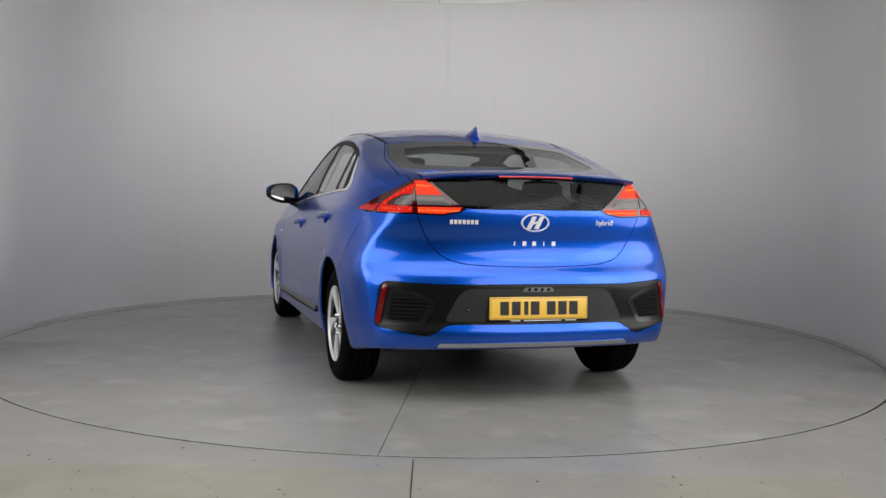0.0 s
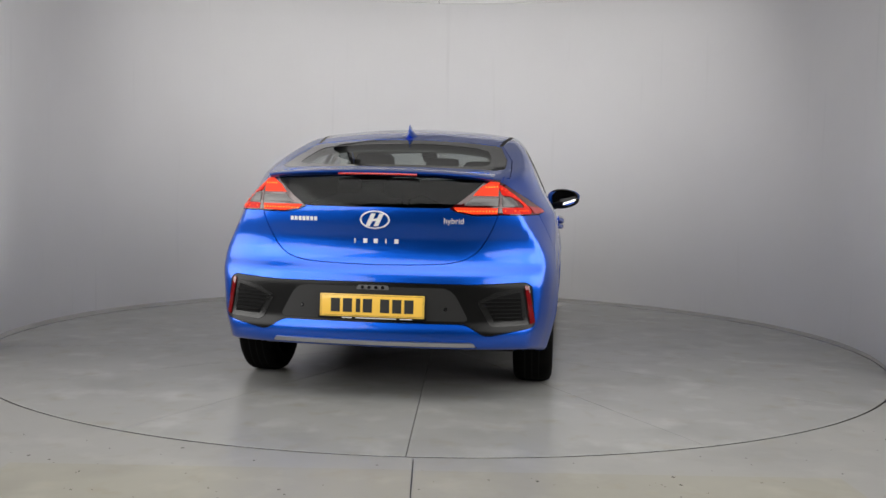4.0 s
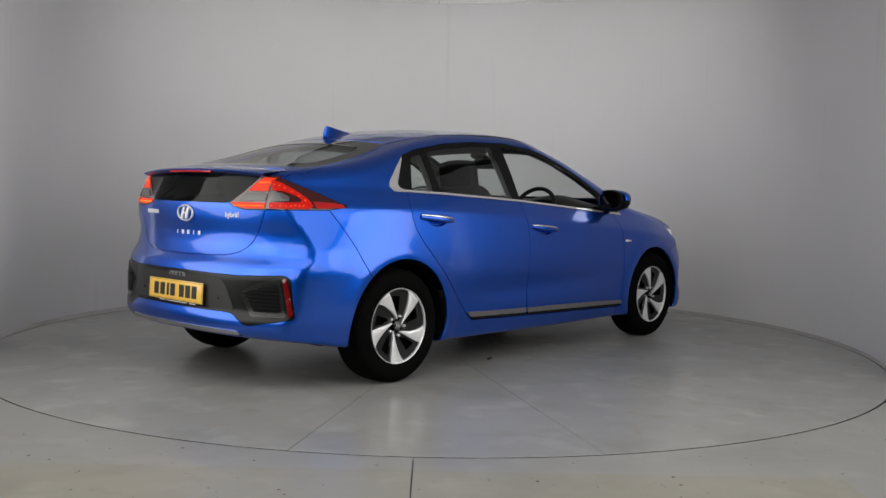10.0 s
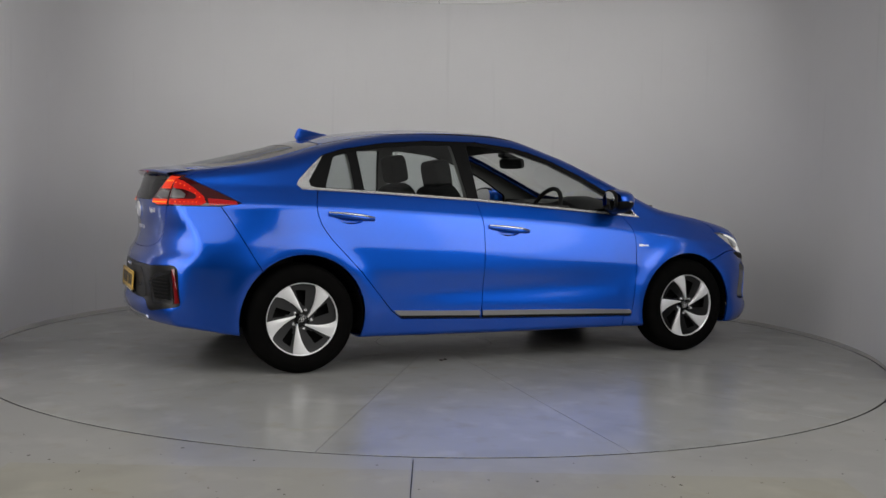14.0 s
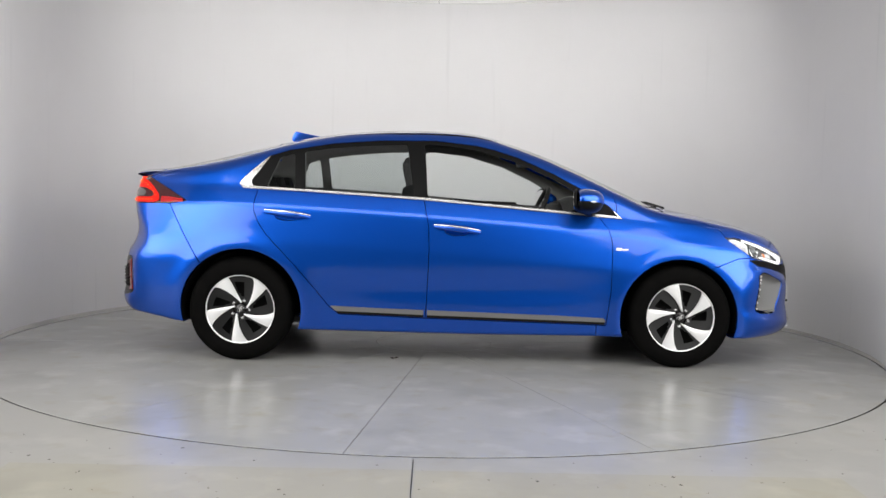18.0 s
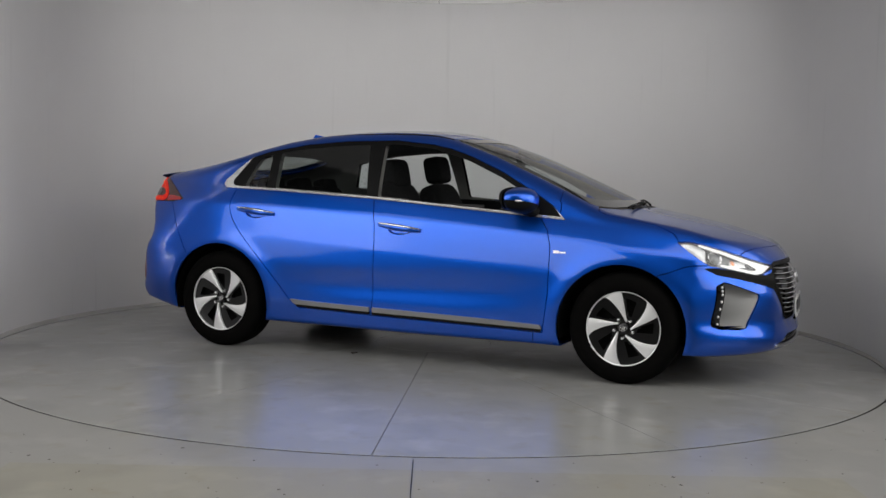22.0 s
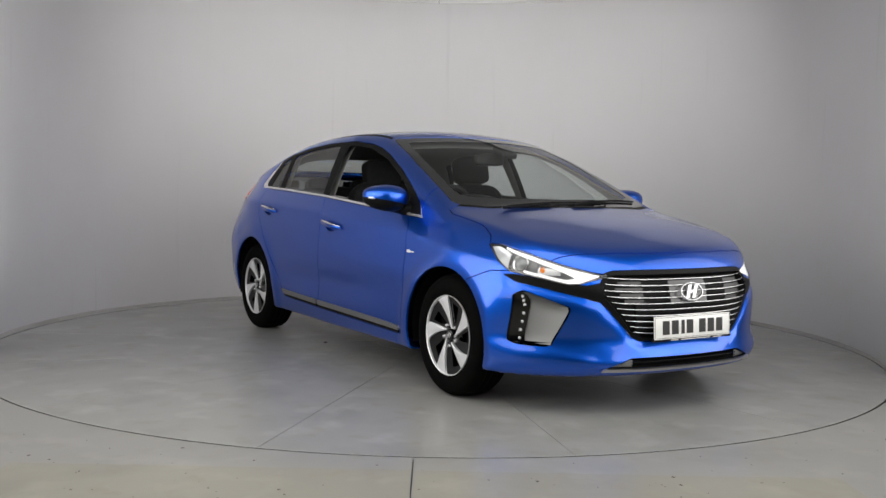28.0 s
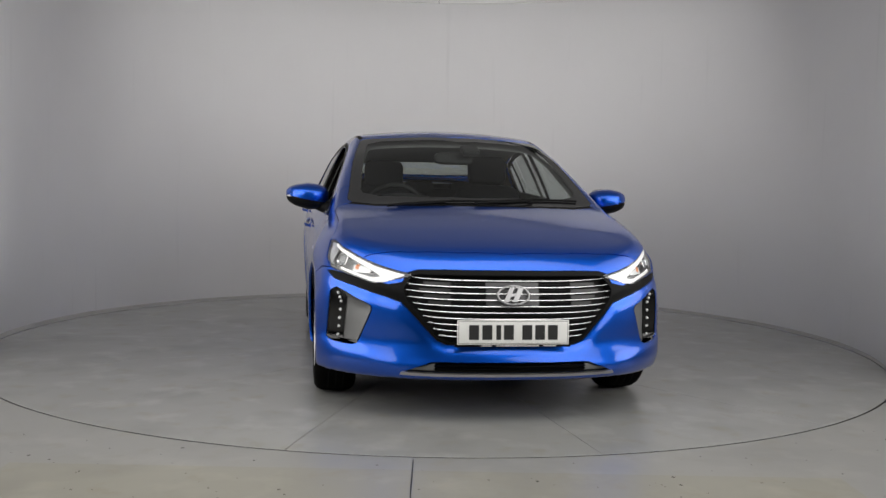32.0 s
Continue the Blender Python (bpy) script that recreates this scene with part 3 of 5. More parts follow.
WIN_Q = rounded([(-1.030, 1.064), (-1.205, 1.070), (-1.135, 1.252), (-1.046, 1.276)], 0.015, 2)
DOOR_F = [(0.838, 0.922), (0.893, 0.851), (0.915, 0.770), (0.917, 0.692), (0.913, 0.478), (0.887, 0.262), (-0.219, 0.284), (-0.212, 0.40), (-0.203, 0.715), (-0.209, 0.853), (-0.240, 1.004)]
DOOR_R = [(-0.240, 1.004), (-0.209, 0.853), (-0.203, 0.715), (-0.212, 0.40), (-0.219, 0.284), (-0.745, 0.300), (-0.805, 0.345), (-1.011, 0.588), (-1.19, 0.775), (-1.246, 0.854), (-1.270, 0.921), (-1.272, 0.975), (-1.255, 1.052)]
SCREEN = [(1.30, 0), (1.278, -0.30), (1.215, -0.55), (1.145, -0.675), (1.10, -0.70), (0.62, -0.645), (0.30, -0.590), (0.235, -0.575), (0.205, -0.545), (0.248, -0.30), (0.272, 0), (0.30, 0.2), (1.2, 0.2)]
SCREEN_IN = [(1.205, 0), (1.18, -0.30), (1.12, -0.52), (1.055, -0.612), (0.99, -0.622), (0.60, -0.582), (0.37, -0.542), (0.315, -0.525), (0.30, -0.48), (0.325, -0.30), (0.345, 0), (0.36, 0.2), (1.12, 0.2)]
HOOD = [(1.335, 0), (1.312, -0.30), (1.25, -0.55), (1.155, -0.70), (1.165, -0.755), (1.22, -0.772), (1.50, -0.765), (1.60, -0.785), (1.645, -0.82), (1.80, -0.78), (1.93, -0.70), (1.985, -0.585), (2.035, -0.45), (2.078, -0.25), (2.098, 0), (2.05, 0.2), (1.3, 0.2)]
COWL = [(1.30, 0), (1.278, -0.30), (1.215, -0.55), (1.145, -0.675), (1.155, -0.70), (1.25, -0.55), (1.312, -0.30), (1.335, 0), (1.33, 0.2), (1.29, 0.2)]
ROOF = [(0.254, 0), (0.230, -0.30), (0.180, -0.555), (0.0, -0.572), (-0.4, -0.578), (-0.8, -0.566), (-1.155, -0.535), (-1.19, -0.30), (-1.215, 0), (-1.15, 0.2), (0.2, 0.2)]
DITCH = [(0.180, -0.555), (0.0, -0.572), (-0.4, -0.578), (-0.8, -0.566), (-1.155, -0.535), (-1.16, -0.553), (-0.8, -0.585), (-0.4, -0.598), (0.0, -0.592), (0.19, -0.578)]
BACK = rounded([(-1.94, 0.2), (-1.940, 0), (-1.90, -0.30), (-1.80, -0.555), (-1.70, -0.605), (-1.45, -0.600), (-1.165, -0.545), (-1.20, -0.30), (-1.225, 0), (-1.225, 0.2)], 0.03, 3)
BACK_IN = rounded([(-1.88, 0.2), (-1.880, 0), (-1.845, -0.28), (-1.755, -0.47), (-1.66, -0.520), (-1.47, -0.515), (-1.30, -0.48), (-1.31, -0.28), (-1.33, 0), (-1.33, 0.2)], 0.05, 3)
HATCH = [(-0.2, 0.695), (0, 0.695), (0.20, 0.698), (0.34, 0.705), (0.41, 0.717), (0.455, 0.733), (0.49, 0.756), (0.52, 0.788), (0.548, 0.832), (0.573, 0.880), (0.594, 0.935), (0.607, 1.0), (0.612, 1.06), (0.612, 1.12), (0.60, 1.20), (-0.2, 1.20)]
HATCH_TOP = [(-2.2, 0.2), (-2.2, -0.66), (-2.0, -0.645), (-1.86, -0.640), (-1.70, -0.640), (-1.45, -0.628), (-1.15, -0.556), (-1.165, -0.535), (-1.215, 0), (-1.215, 0.2)]
LOW_GLASS = [(-0.2, 0.982), (0, 0.982), (0.15, 0.981), (0.33, 0.982), (0.372, 0.986), (0.43, 1.030), (0.50, 1.090), (0.535, 1.128), (0.535, 1.165), (-0.2, 1.165)]
LAMP_REAR = [(0.535, 1.128), (0.50, 1.090), (0.43, 1.030), (0.372, 0.986), (0.362, 0.980), (0.395, 0.963), (0.475, 0.948), (0.60, 0.950), (0.90, 0.958), (0.90, 1.14), (0.62, 1.125)]
LAMP_SIDE = [(-1.690, 0.972), (-1.80, 1.030), (-1.95, 1.105), (-1.985, 1.122), (-2.3, 1.122), (-2.3, 0.950), (-1.80, 0.954)]
BUMPER_R = [(-1.80, 0.953), (-1.74, 0.85), (-1.626, 0.655), (-1.4, 0.3), (-1.4, 0.1), (-2.5, 0.1), (-2.5, 0.953)]
BLACK_R = rounded([(-0.2, 0.612), (0.494, 0.608), (0.745, 0.620), (0.775, 0.600), (0.795, 0.405), (0.775, 0.395), (0.575, 0.358), (0.545, 0.362), (0.465, 0.410), (0.43, 0.416), (-0.2, 0.416)], 0.012, 2)
HEAD = [(1.622, 0.812), (1.66, 0.785), (1.73, 0.735), (1.80, 0.690), (1.92, 0.664), (2.03, 0.636), (2.06, 0.640), (2.105, 0.672), (2.103, 0.684), (2.0, 0.722), (1.86, 0.776), (1.76, 0.803), (1.69, 0.816)]
BUMPER_F = [(1.80, 0.690), (1.70, 0.685), (1.536, 0.625), (1.36, 0.3), (1.36, 0.1), (2.5, 0.1), (2.5, 0.82), (2.0, 0.80), (1.9, 0.75)]
MASK_F = [(-0.2, 0.706), (0.30, 0.706), (0.43, 0.703), (0.472, 0.690), (0.50, 0.645), (0.56, 0.632), (0.70, 0.652), (0.80, 0.675), (0.83, 0.672), (0.80, 0.640), (0.66, 0.600), (0.565, 0.574), (0.505, 0.556), (0.345, 0.385), (0.30, 0.367), (-0.2, 0.366)]
MOUTH = [(-0.2, 0.684), (0.42, 0.684), (0.458, 0.676), (0.494, 0.620), (0.484, 0.572), (0.345, 0.400), (0.29, 0.382), (-0.2, 0.380)]
DUCT = rounded([(0.790, 0.602), (0.70, 0.558), (0.636, 0.530), (0.634, 0.512), (0.695, 0.350), (0.72, 0.340), (0.815, 0.345), (0.835, 0.36), (0.82, 0.58)], 0.01, 2)
SLOT = rounded([(-0.2, 0.290), (0.365, 0.290), (0.41, 0.272), (0.50, 0.236), (-0.2, 0.236)], 0.01, 2)

DISHES = [[(cx + 0.074 * math.cos(t), cz + 0.029 * math.sin(t)) for t in (2 * math.pi * i / 28 for i in range(28))] for cx, cz in ((-0.036, 0.822), (-1.068, 0.893))]

SIDE_ON, TOP_ON = (lambda c: c.y < -0.5), (lambda c: c.z > 0.62)


def cut(bm, poly, view, where, closed=True):
    """Lays new edges into the skin along an outline."""
    ax = {"side": (0, 2), "rear": (1, 2), "front": (1, 2), "top": (0, 1)}[view]
    pts = [(-p[0], p[1]) for p in poly] if view in ("rear", "front") else list(poly)
    lo, hi = [min(p[k] for p in pts) - 0.06 for k in (0, 1)], [max(p[k] for p in pts) + 0.06 for k in (0, 1)]
    near = []
    for f in bm.faces:
        c = f.calc_center_bounds()
        if lo[0] < c[ax[0]] < hi[0] and lo[1] < c[ax[1]] < hi[1] and where(c):
            near.append(f)
    n = len(pts)
    for i in range(n if closed else n - 1):
        a, b = pts[i], pts[(i + 1) % n]
        near = [f for f in near if f.is_valid]
        s0, s1 = [min(a[k], b[k]) for k in (0, 1)], [max(a[k], b[k]) for k in (0, 1)]
        geom = []
        for f in near:
            us, ws = [v.co[ax[0]] for v in f.verts], [v.co[ax[1]] for v in f.verts]
            if max(us) >= s0[0] and min(us) <= s1[0] and max(ws) >= s0[1] and min(ws) <= s1[1]:
                geom.append(f)
        if not geom:
            continue
        no = Vector((0, 0, 0))
        no[ax[0]], no[ax[1]] = b[1] - a[1], -(b[0] - a[0])
        if no.length < 1e-9:
            continue
        co = Vector((0, 0, 0))
        co[ax[0]], co[ax[1]] = a
        allg = list({v for f in geom for v in f.verts}) + list({e for f in geom for e in f.edges}) + geom
        r = bmesh.ops.bisect_plane(bm, geom=allg, dist=2e-5, plane_co=co, plane_no=no.normalized())
        known = set(near)
        near += [g for g in r["geom"] if isinstance(g, bmesh.types.BMFace) and g not in known]


def which(c):
    """The panel to which a place on the right half of the skin belongs."""
    x, y, z = c.x, -c.y, c.z
    if y > 0.52 and (inside(ARCH_R, x, z) or inside(ARCH_F, x, z)):
        return None
    if y > 0.7 and any(abs(x - d[0][0] + 0.074) < 0.09 and inside(d, x, z) for d in DISHES):
        return None
    if z < under_at(x) + 0.012 and y < 0.70 and abs(x) < 1.88:
        return "underbody"
    if x < -1.5:
        if inside(LAMP_SIDE, x, z) and y > 0.55 or inside(LAMP_REAR, y, z) and y <= 0.60 and x < -1.95:
            return "tail_lamp_inner" if y < 0.602 else "tail_lamp_outer"
        if x < -1.9 and inside(BLACK_R, y, z):
            return "rear_valance"
        if x < -1.9 and inside(LOW_GLASS, y, z):
            return "lower_rear_glass"
    if x < -1.1 and z > 1.14:
        if inside(BACK, x, -y):
            return "rear_screen" if inside(BACK_IN, x, -y) else "rear_screen_border"
        if inside(HATCH_TOP, x, -y):
            return "tailgate"
    if x < -1.9 and inside(HATCH, y, z):
        return "tailgate"
    if x < -1.4 and inside(BUMPER_R, x, z):
        return "rear_bumper"
    if x > 1.6:
        if y > 0.40 and inside(HEAD, x, z):
            return "headlamp_lens"
        if x > 1.7 and inside(MASK_F, y, z):
            return "grille_opening" if inside(MOUTH, y, z) else "front_mask"
        if x > 1.7 and inside(DUCT, y, z):
            return "duct"
        if x > 1.9 and inside(SLOT, y, z):
            return "lower_intake"
    if z > 0.72:
        if inside(SCREEN, x, -y) and z > 0.9:
            return "windscreen" if inside(SCREEN_IN, x, -y) else "windscreen_border"
        if inside(HOOD, x, -y) and x > 1.0:
            return "bonnet"
        if inside(ROOF, x, -y) and z > 1.2:
            return "roof"
        if inside(DITCH, x, -y) and z > 1.2:
            return "roof_ditch"
        if inside(COWL, x, -y) and z > 0.9:
            return "cowl"
    if y > 0.4 and inside(DLO, x, z):
        if not inside(DLO_IN, x, z):
            return "window_chrome"
        for name, poly in (("front_window", WIN_F), ("rear_window", WIN_R), ("quarter_glass", WIN_Q)):
            if inside(poly, x, z):
                return name
        return "pillar_trim"
    if x > 1.3 and inside(BUMPER_F, x, z):
        return "front_bumper"
    if y > 0.5:
        if inside(DOOR_F, x, z):
            return "front_door"
        if inside(DOOR_R, x, z):
            return "rear_door"
        if x > 0.83 and z > 0.2 and (x > 0.95 or z < 0.92):
            return "front_wing"
    return "front_bumper" if x > 1.9 else "front_wing" if x > 1.3 and z > 0.25 else "body_side"


def under_at(x):
    return float(under(x))


def cut_skin():
    bm = skin_bmesh()
    right = lambda c: c.y < -0.45
    cut(bm, ARCH_R, "side", lambda c: c.y < -0.45)
    cut(bm, ARCH_F, "side", lambda c: c.y < -0.45)
    for poly in [DLO, DLO_IN, WIN_F, WIN_R, WIN_Q, DOOR_F, DOOR_R] + DISHES:
        cut(bm, poly, "side", right)
    cut(bm, [(0.83, 0.2), (0.83, 0.92), (0.95, 0.92), (0.95, 1.0)], "side", right, False)
    for poly, lo in ((SCREEN, 0.85), (SCREEN_IN, 0.9), (HOOD, 0.66), (COWL, 0.9), (ROOF, 1.2), (DITCH, 1.2), (BACK, 1.14), (BACK_IN, 1.14), (HATCH_TOP, 1.12)):
        cut(bm, poly, "top", lambda c, lo=lo: c.z > lo)
    cut(bm, LAMP_SIDE, "side", lambda c: c.y < -0.5 and c.x < -1.5)
    for poly in (HATCH, LOW_GLASS, LAMP_REAR, BLACK_R):
        cut(bm, poly, "rear", lambda c: c.x < -1.85)
    cut(bm, [(0.602, 0.9), (0.602, 1.2)], "rear", lambda c: c.x < -1.85, False)
    cut(bm, BUMPER_R[:4], "side", lambda c: c.y < -0.5 and c.x < -1.4, False)
    cut(bm, HEAD, "side", lambda c: c.y < -0.35 and c.x > 1.55)
    cut(bm, BUMPER_F[:3], "side", lambda c: c.y < -0.45 and c.x > 1.4, False)
    for poly in (MASK_F, MOUTH, DUCT, SLOT):
        cut(bm, poly, "front", lambda c: c.x > 1.65)
    bm.verts.ensure_lookup_table()
    bm.verts.index_update()
    p = np.array([v.co[:] for v in bm.verts])
    q, _ = on_skin(p)
    ok = np.linalg.norm(q - p, axis=1) < 0.004
    p[ok] = q[ok]
    p[np.abs(p[:, 1]) < 2e-4, 1] = 0.0
    groups = {}
    for f in bm.faces:
        if f.calc_area() < 1e-10:
            continue
        groups.setdefault(which(f.calc_center_median()), []).append([v.index for v in f.verts])
    bm.free()
    return p, groups


def panel_mesh(name, p, faces, side, groove=0.0026, depth=0.010, sink=0.0):
    """The mesh of one panel: side -1 right, 1 left, 0 both halves as one piece."""
    idx = sorted({i for f in faces for i in f})
    at = {i: k for k, i in enumerate(idx)}
    v = p[idx].copy()
    fs = [[at[i] for i in f] for f in faces]
    if side == 1:
        v[:, 1] *= -1
        fs = [f[::-1] for f in fs]
    elif side == 0:
        mid = np.abs(v[:, 1]) < 1e-6
        other = np.where(mid, np.arange(len(v)), 0)
        other[~mid] = len(v) + np.arange((~mid).sum())
        w = v[~mid].copy()
        w[:, 1] *= -1
        fs = fs + [[int(other[i]) for i in f[::-1]] for f in fs]
        v = np.concatenate([v, w])
    bm = bmesh.new()
    bv = [bm.verts.new(c) for c in v]
    for f in fs:
        try:
            bm.faces.new([bv[i] for i in f])
        except ValueError:
            pass
    n = slope(v)
    n /= np.linalg.norm(n, axis=1)[:, None]
    bm.normal_update()
    bm.verts.index_update()
    wrong = [f for f in bm.faces if f.normal.dot(Vector(n[f.verts[0].index])) < 0]
    if len(wrong) > len(bm.faces) / 2:
        bmesh.ops.reverse_faces(bm, faces=bm.faces[:])
    rim = set()
    if groove:
        r = bmesh.ops.inset_region(bm, faces=bm.faces[:], thickness=groove, use_boundary=True, use_even_offset=False)
        rim = set(r["faces"])
        bm.verts.index_update()
        edge = {v for e in bm.edges if len(e.link_faces) == 1 for v in e.verts}
        pts = np.array([v.co[:] for v in edge])
        g = slope(pts)
        g /= np.linalg.norm(g, axis=1)[:, None]
        for v, d in zip(edge, g):
            v.co -= Vector(d) * depth
    for f in bm.faces:
        f.smooth = True
    for e in bm.edges:
        if any(f in rim for f in e.link_faces) and not all(f in rim for f in e.link_faces):
            e.smooth = False
    bm.faces.index_update()
    rims = {f.index for f in rim}
    me = bpy.data.meshes.new(name)
    bm.to_mesh(me)
    bm.free()
    co = np.array([v.co[:] for v in me.vertices])
    g = slope(co, 0.006)
    g /= np.linalg.norm(g, axis=1)[:, None]
    if sink:
        for v, d in zip(me.vertices, g):
            v.co = v.co - Vector(d) * sink
    normals = []
    for poly in me.polygons:
        for i in poly.vertices:
            normals.append((0.0, 0.0, 0.0) if poly.index in rims else tuple(g[i]))
    me.normals_split_custom_set(normals)
    return me


CAR = tagged(new("car"), "bright metallic blue five-door hatchback car on the turntable", "car")


def body():
    p, groups = cut_skin()
    both = dict(bonnet=PAINT, roof=PAINT, tailgate=PAINT, front_bumper=PAINT, rear_bumper=PAINT, underbody=DARK, cowl=BLACK, rear_valance=SATIN_BLACK,
                front_mask=BLACK_GLOSS, windscreen_border=FRIT, rear_screen_border=FRIT)
    sheets = dict(windscreen=GLASS, rear_screen=PRIVACY, lower_rear_glass=DARK_GLASS)
    sides = dict(front_door=PAINT, rear_door=PAINT, front_wing=PAINT, body_side=PAINT, pillar_trim=BLACK, window_chrome=BRIGHT, roof_ditch=BLACK)
    side_sheets = dict(front_window=GLASS, rear_window=SIDE_GLASS, quarter_glass=SIDE_GLASS, headlamp_lens=CLEAR)
    made = {}
    for name, mat in both.items():
        g = 0.0026 if mat is PAINT else 0.0008
        made[name] = part(name, panel_mesh(name, p, groups[name], 0, g, 0.010 if mat is PAINT else 0.002), mat, CAR)
    for name, mat in sheets.items():
        made[name] = part(name, panel_mesh(name, p, groups[name], 0, 0, sink=0.002), mat, CAR)
    for name, mat in sides.items():
        for side in (-1, 1):
            g = 0.0026 if mat is PAINT else 0.0008
            made[name, side] = part(name, panel_mesh(name, p, groups[name], side, g, 0.010 if mat is PAINT else 0.002), mat, CAR)
    for name, mat in side_sheets.items():
        for side in (-1, 1):
            if (name, side) == ("front_window", -1):
                continue      # this window is wound down
            made[name, side] = part(name, panel_mesh(name, p, groups[name], side, 0, sink=0.003), mat, CAR)
    for name in ("tail_lamp_inner", "tail_lamp_outer"):
        for side in (-1, 1):
            made[name, side] = part(name, panel_mesh(name, p, groups[name], side, 0.0016, 0.006), RED, CAR, "red tail lamp lens with lit diodes")
    # recesses: dark trays sunk behind the openings
    for name, deep in (("grille_opening", 0.035), ("lower_intake", 0.05)):
        me = panel_mesh(name, p, groups[name], 0, 0.004, -deep + 0.004, sink=deep)
        made[name] = part(name, me, BLACK, CAR)
    for side in (-1, 1):
        made["duct", side] = part("air_duct", panel_mesh("air_duct", p, groups["duct"], side, 0.006, -0.098, sink=0.10), BLACK_GLOSS, CAR)
        made["bucket", side] = part("headlamp_bucket", panel_mesh("headlamp_bucket", p, groups["headlamp_lens"], side, 0.004, -0.040, sink=0.045), LAMP_GREY, CAR)
    return made


BODY = body()


def inner_shell():
    """Cabin lining: the skin again, some centimetres further in, with the windows open."""
    for name, lo, hi, mat in (("headlining", 1.0, 2.0, HEADLINING), ("door_lining", 0.25, 1.0, CABIN)):
        bm = skin_bmesh(shrink=0.045, nx=110, nc=10, na=70)
        if lo > 0.9:
            for poly in (WIN_F, WIN_R, WIN_Q):
                cut(bm, poly, "side", lambda c: c.y < -0.4)
            for poly in (SCREEN_IN, BACK_IN):
                cut(bm, poly, "top", lambda c: c.z > 0.9)
        kill = []
        for f in bm.faces:
            c = f.calc_center_median()
            x, y, z = c
            gone = not (lo <= z < hi) or x > 1.12 or x < -2.12 or (x < -1.75 and y > -0.50) or (z < 0.3)
            gone = gone or (z > 0.9 and y < -0.4 and any(inside(q, x, z) for q in (WIN_F, WIN_R, WIN_Q)))
            gone = gone or (z > 0.93 and (inside(SCREEN_IN, x, y) or inside(BACK_IN, x, y)))
            gone = gone or (z < 0.75 and (abs(x + 1.35) < 0.42 or x > 0.9))
            if gone:
                kill.append(f)
        bmesh.ops.delete(bm, geom=kill, context="FACES")
        bmesh.ops.mirror(bm, geom=bm.verts[:] + bm.edges[:] + bm.faces[:], axis="Y", merge_dist=1e-4)
        bmesh.ops.recalc_face_normals(bm, faces=bm.faces[:])
        part(name, bm, mat, CAR, angle=60)


inner_shell()

# ---------------------------------------------------------------- wheels


RIM_R = 0.2045


def polar(r, degrees):
    return Vector((r * math.cos(radians(degrees)), 0, r * math.sin(radians(degrees))))


def between_edges(a, b, s, t, a_in, b_in):
    """A point of a wheel sector: s across from edge a to edge b, t from the hub to the rim (edges as angles in degrees at the rim)."""
    p = (a_in * (1 - t) + polar(RIM_R, a) * t) * (1 - s) + (b_in * (1 - t) + polar(RIM_R, b) * t) * s
    return p * (1 + t ** 3 * (RIM_R / p.length - 1))


def wheel_blade(bm, deg, face=0.0):
    """One broad straight-edged blade of the wheel, narrow at the hub and wide at the rim."""
    n, m = 12, 6
    top, low = [], []
    for i in range(n + 1):
        t = i / n
        row, row2 = [], []
        for j in range(m + 1):
            u = j / m
            p = between_edges(deg - 15, deg + 15, u * (0.36 + 0.64 * t ** 1.25), t, polar(0.041, deg - 46), polar(0.030, deg - 20))
            dish = face - 0.014 * (1 - t) ** 1.5 - 0.003 * t ** 4 - 0.003 * (2 * u - 1) ** 2
            row.append(bm.verts.new((p.x, -dish, p.z)))
            row2.append(bm.verts.new((p.x, -dish + 0.024, p.z)))
        top.append(row)
        low.append(row2)
    for i in range(n):
        for j in range(m):
            bm.faces.new((top[i][j], top[i][j + 1], top[i + 1][j + 1], top[i + 1][j]))
        bm.faces.new((top[i][0], top[i + 1][0], low[i + 1][0], low[i][0]))
        bm.faces.new((top[i][m], low[i][m], low[i + 1][m], top[i + 1][m]))
    bmesh.ops.recalc_face_normals(bm, faces=bm.faces[:])


def wheel_vane(bm, deg, face):
    """The dark sunk panel between two blades, with its opening."""
    n, m = 10, 8
    grid = []
    for i in range(n + 1):
        row = []
        for j in range(m + 1):
            s, t = j / m, 0.10 + 0.90 * i / n
            p = between_edges(deg + 2, deg + 57, s, t, polar(0.036, deg - 34), polar(0.041, deg + 26))
            row.append(bm.verts.new((p.x, -face + 0.022 - 0.016 * t * t + 0.010 * s * (1 - s), p.z)))
        grid.append(row)
    for i in range(n):
        for j in range(m):
            if 2 <= i < 7 and 4 <= j < 7 - (i < 3):
                continue
            bm.faces.new((grid[i][j], grid[i][j + 1], grid[i + 1][j + 1], grid[i + 1][j]))
    bmesh.ops.solidify(bm, geom=bm.faces[:], thickness=0.008)
    bmesh.ops.recalc_face_normals(bm, faces=bm.faces[:])


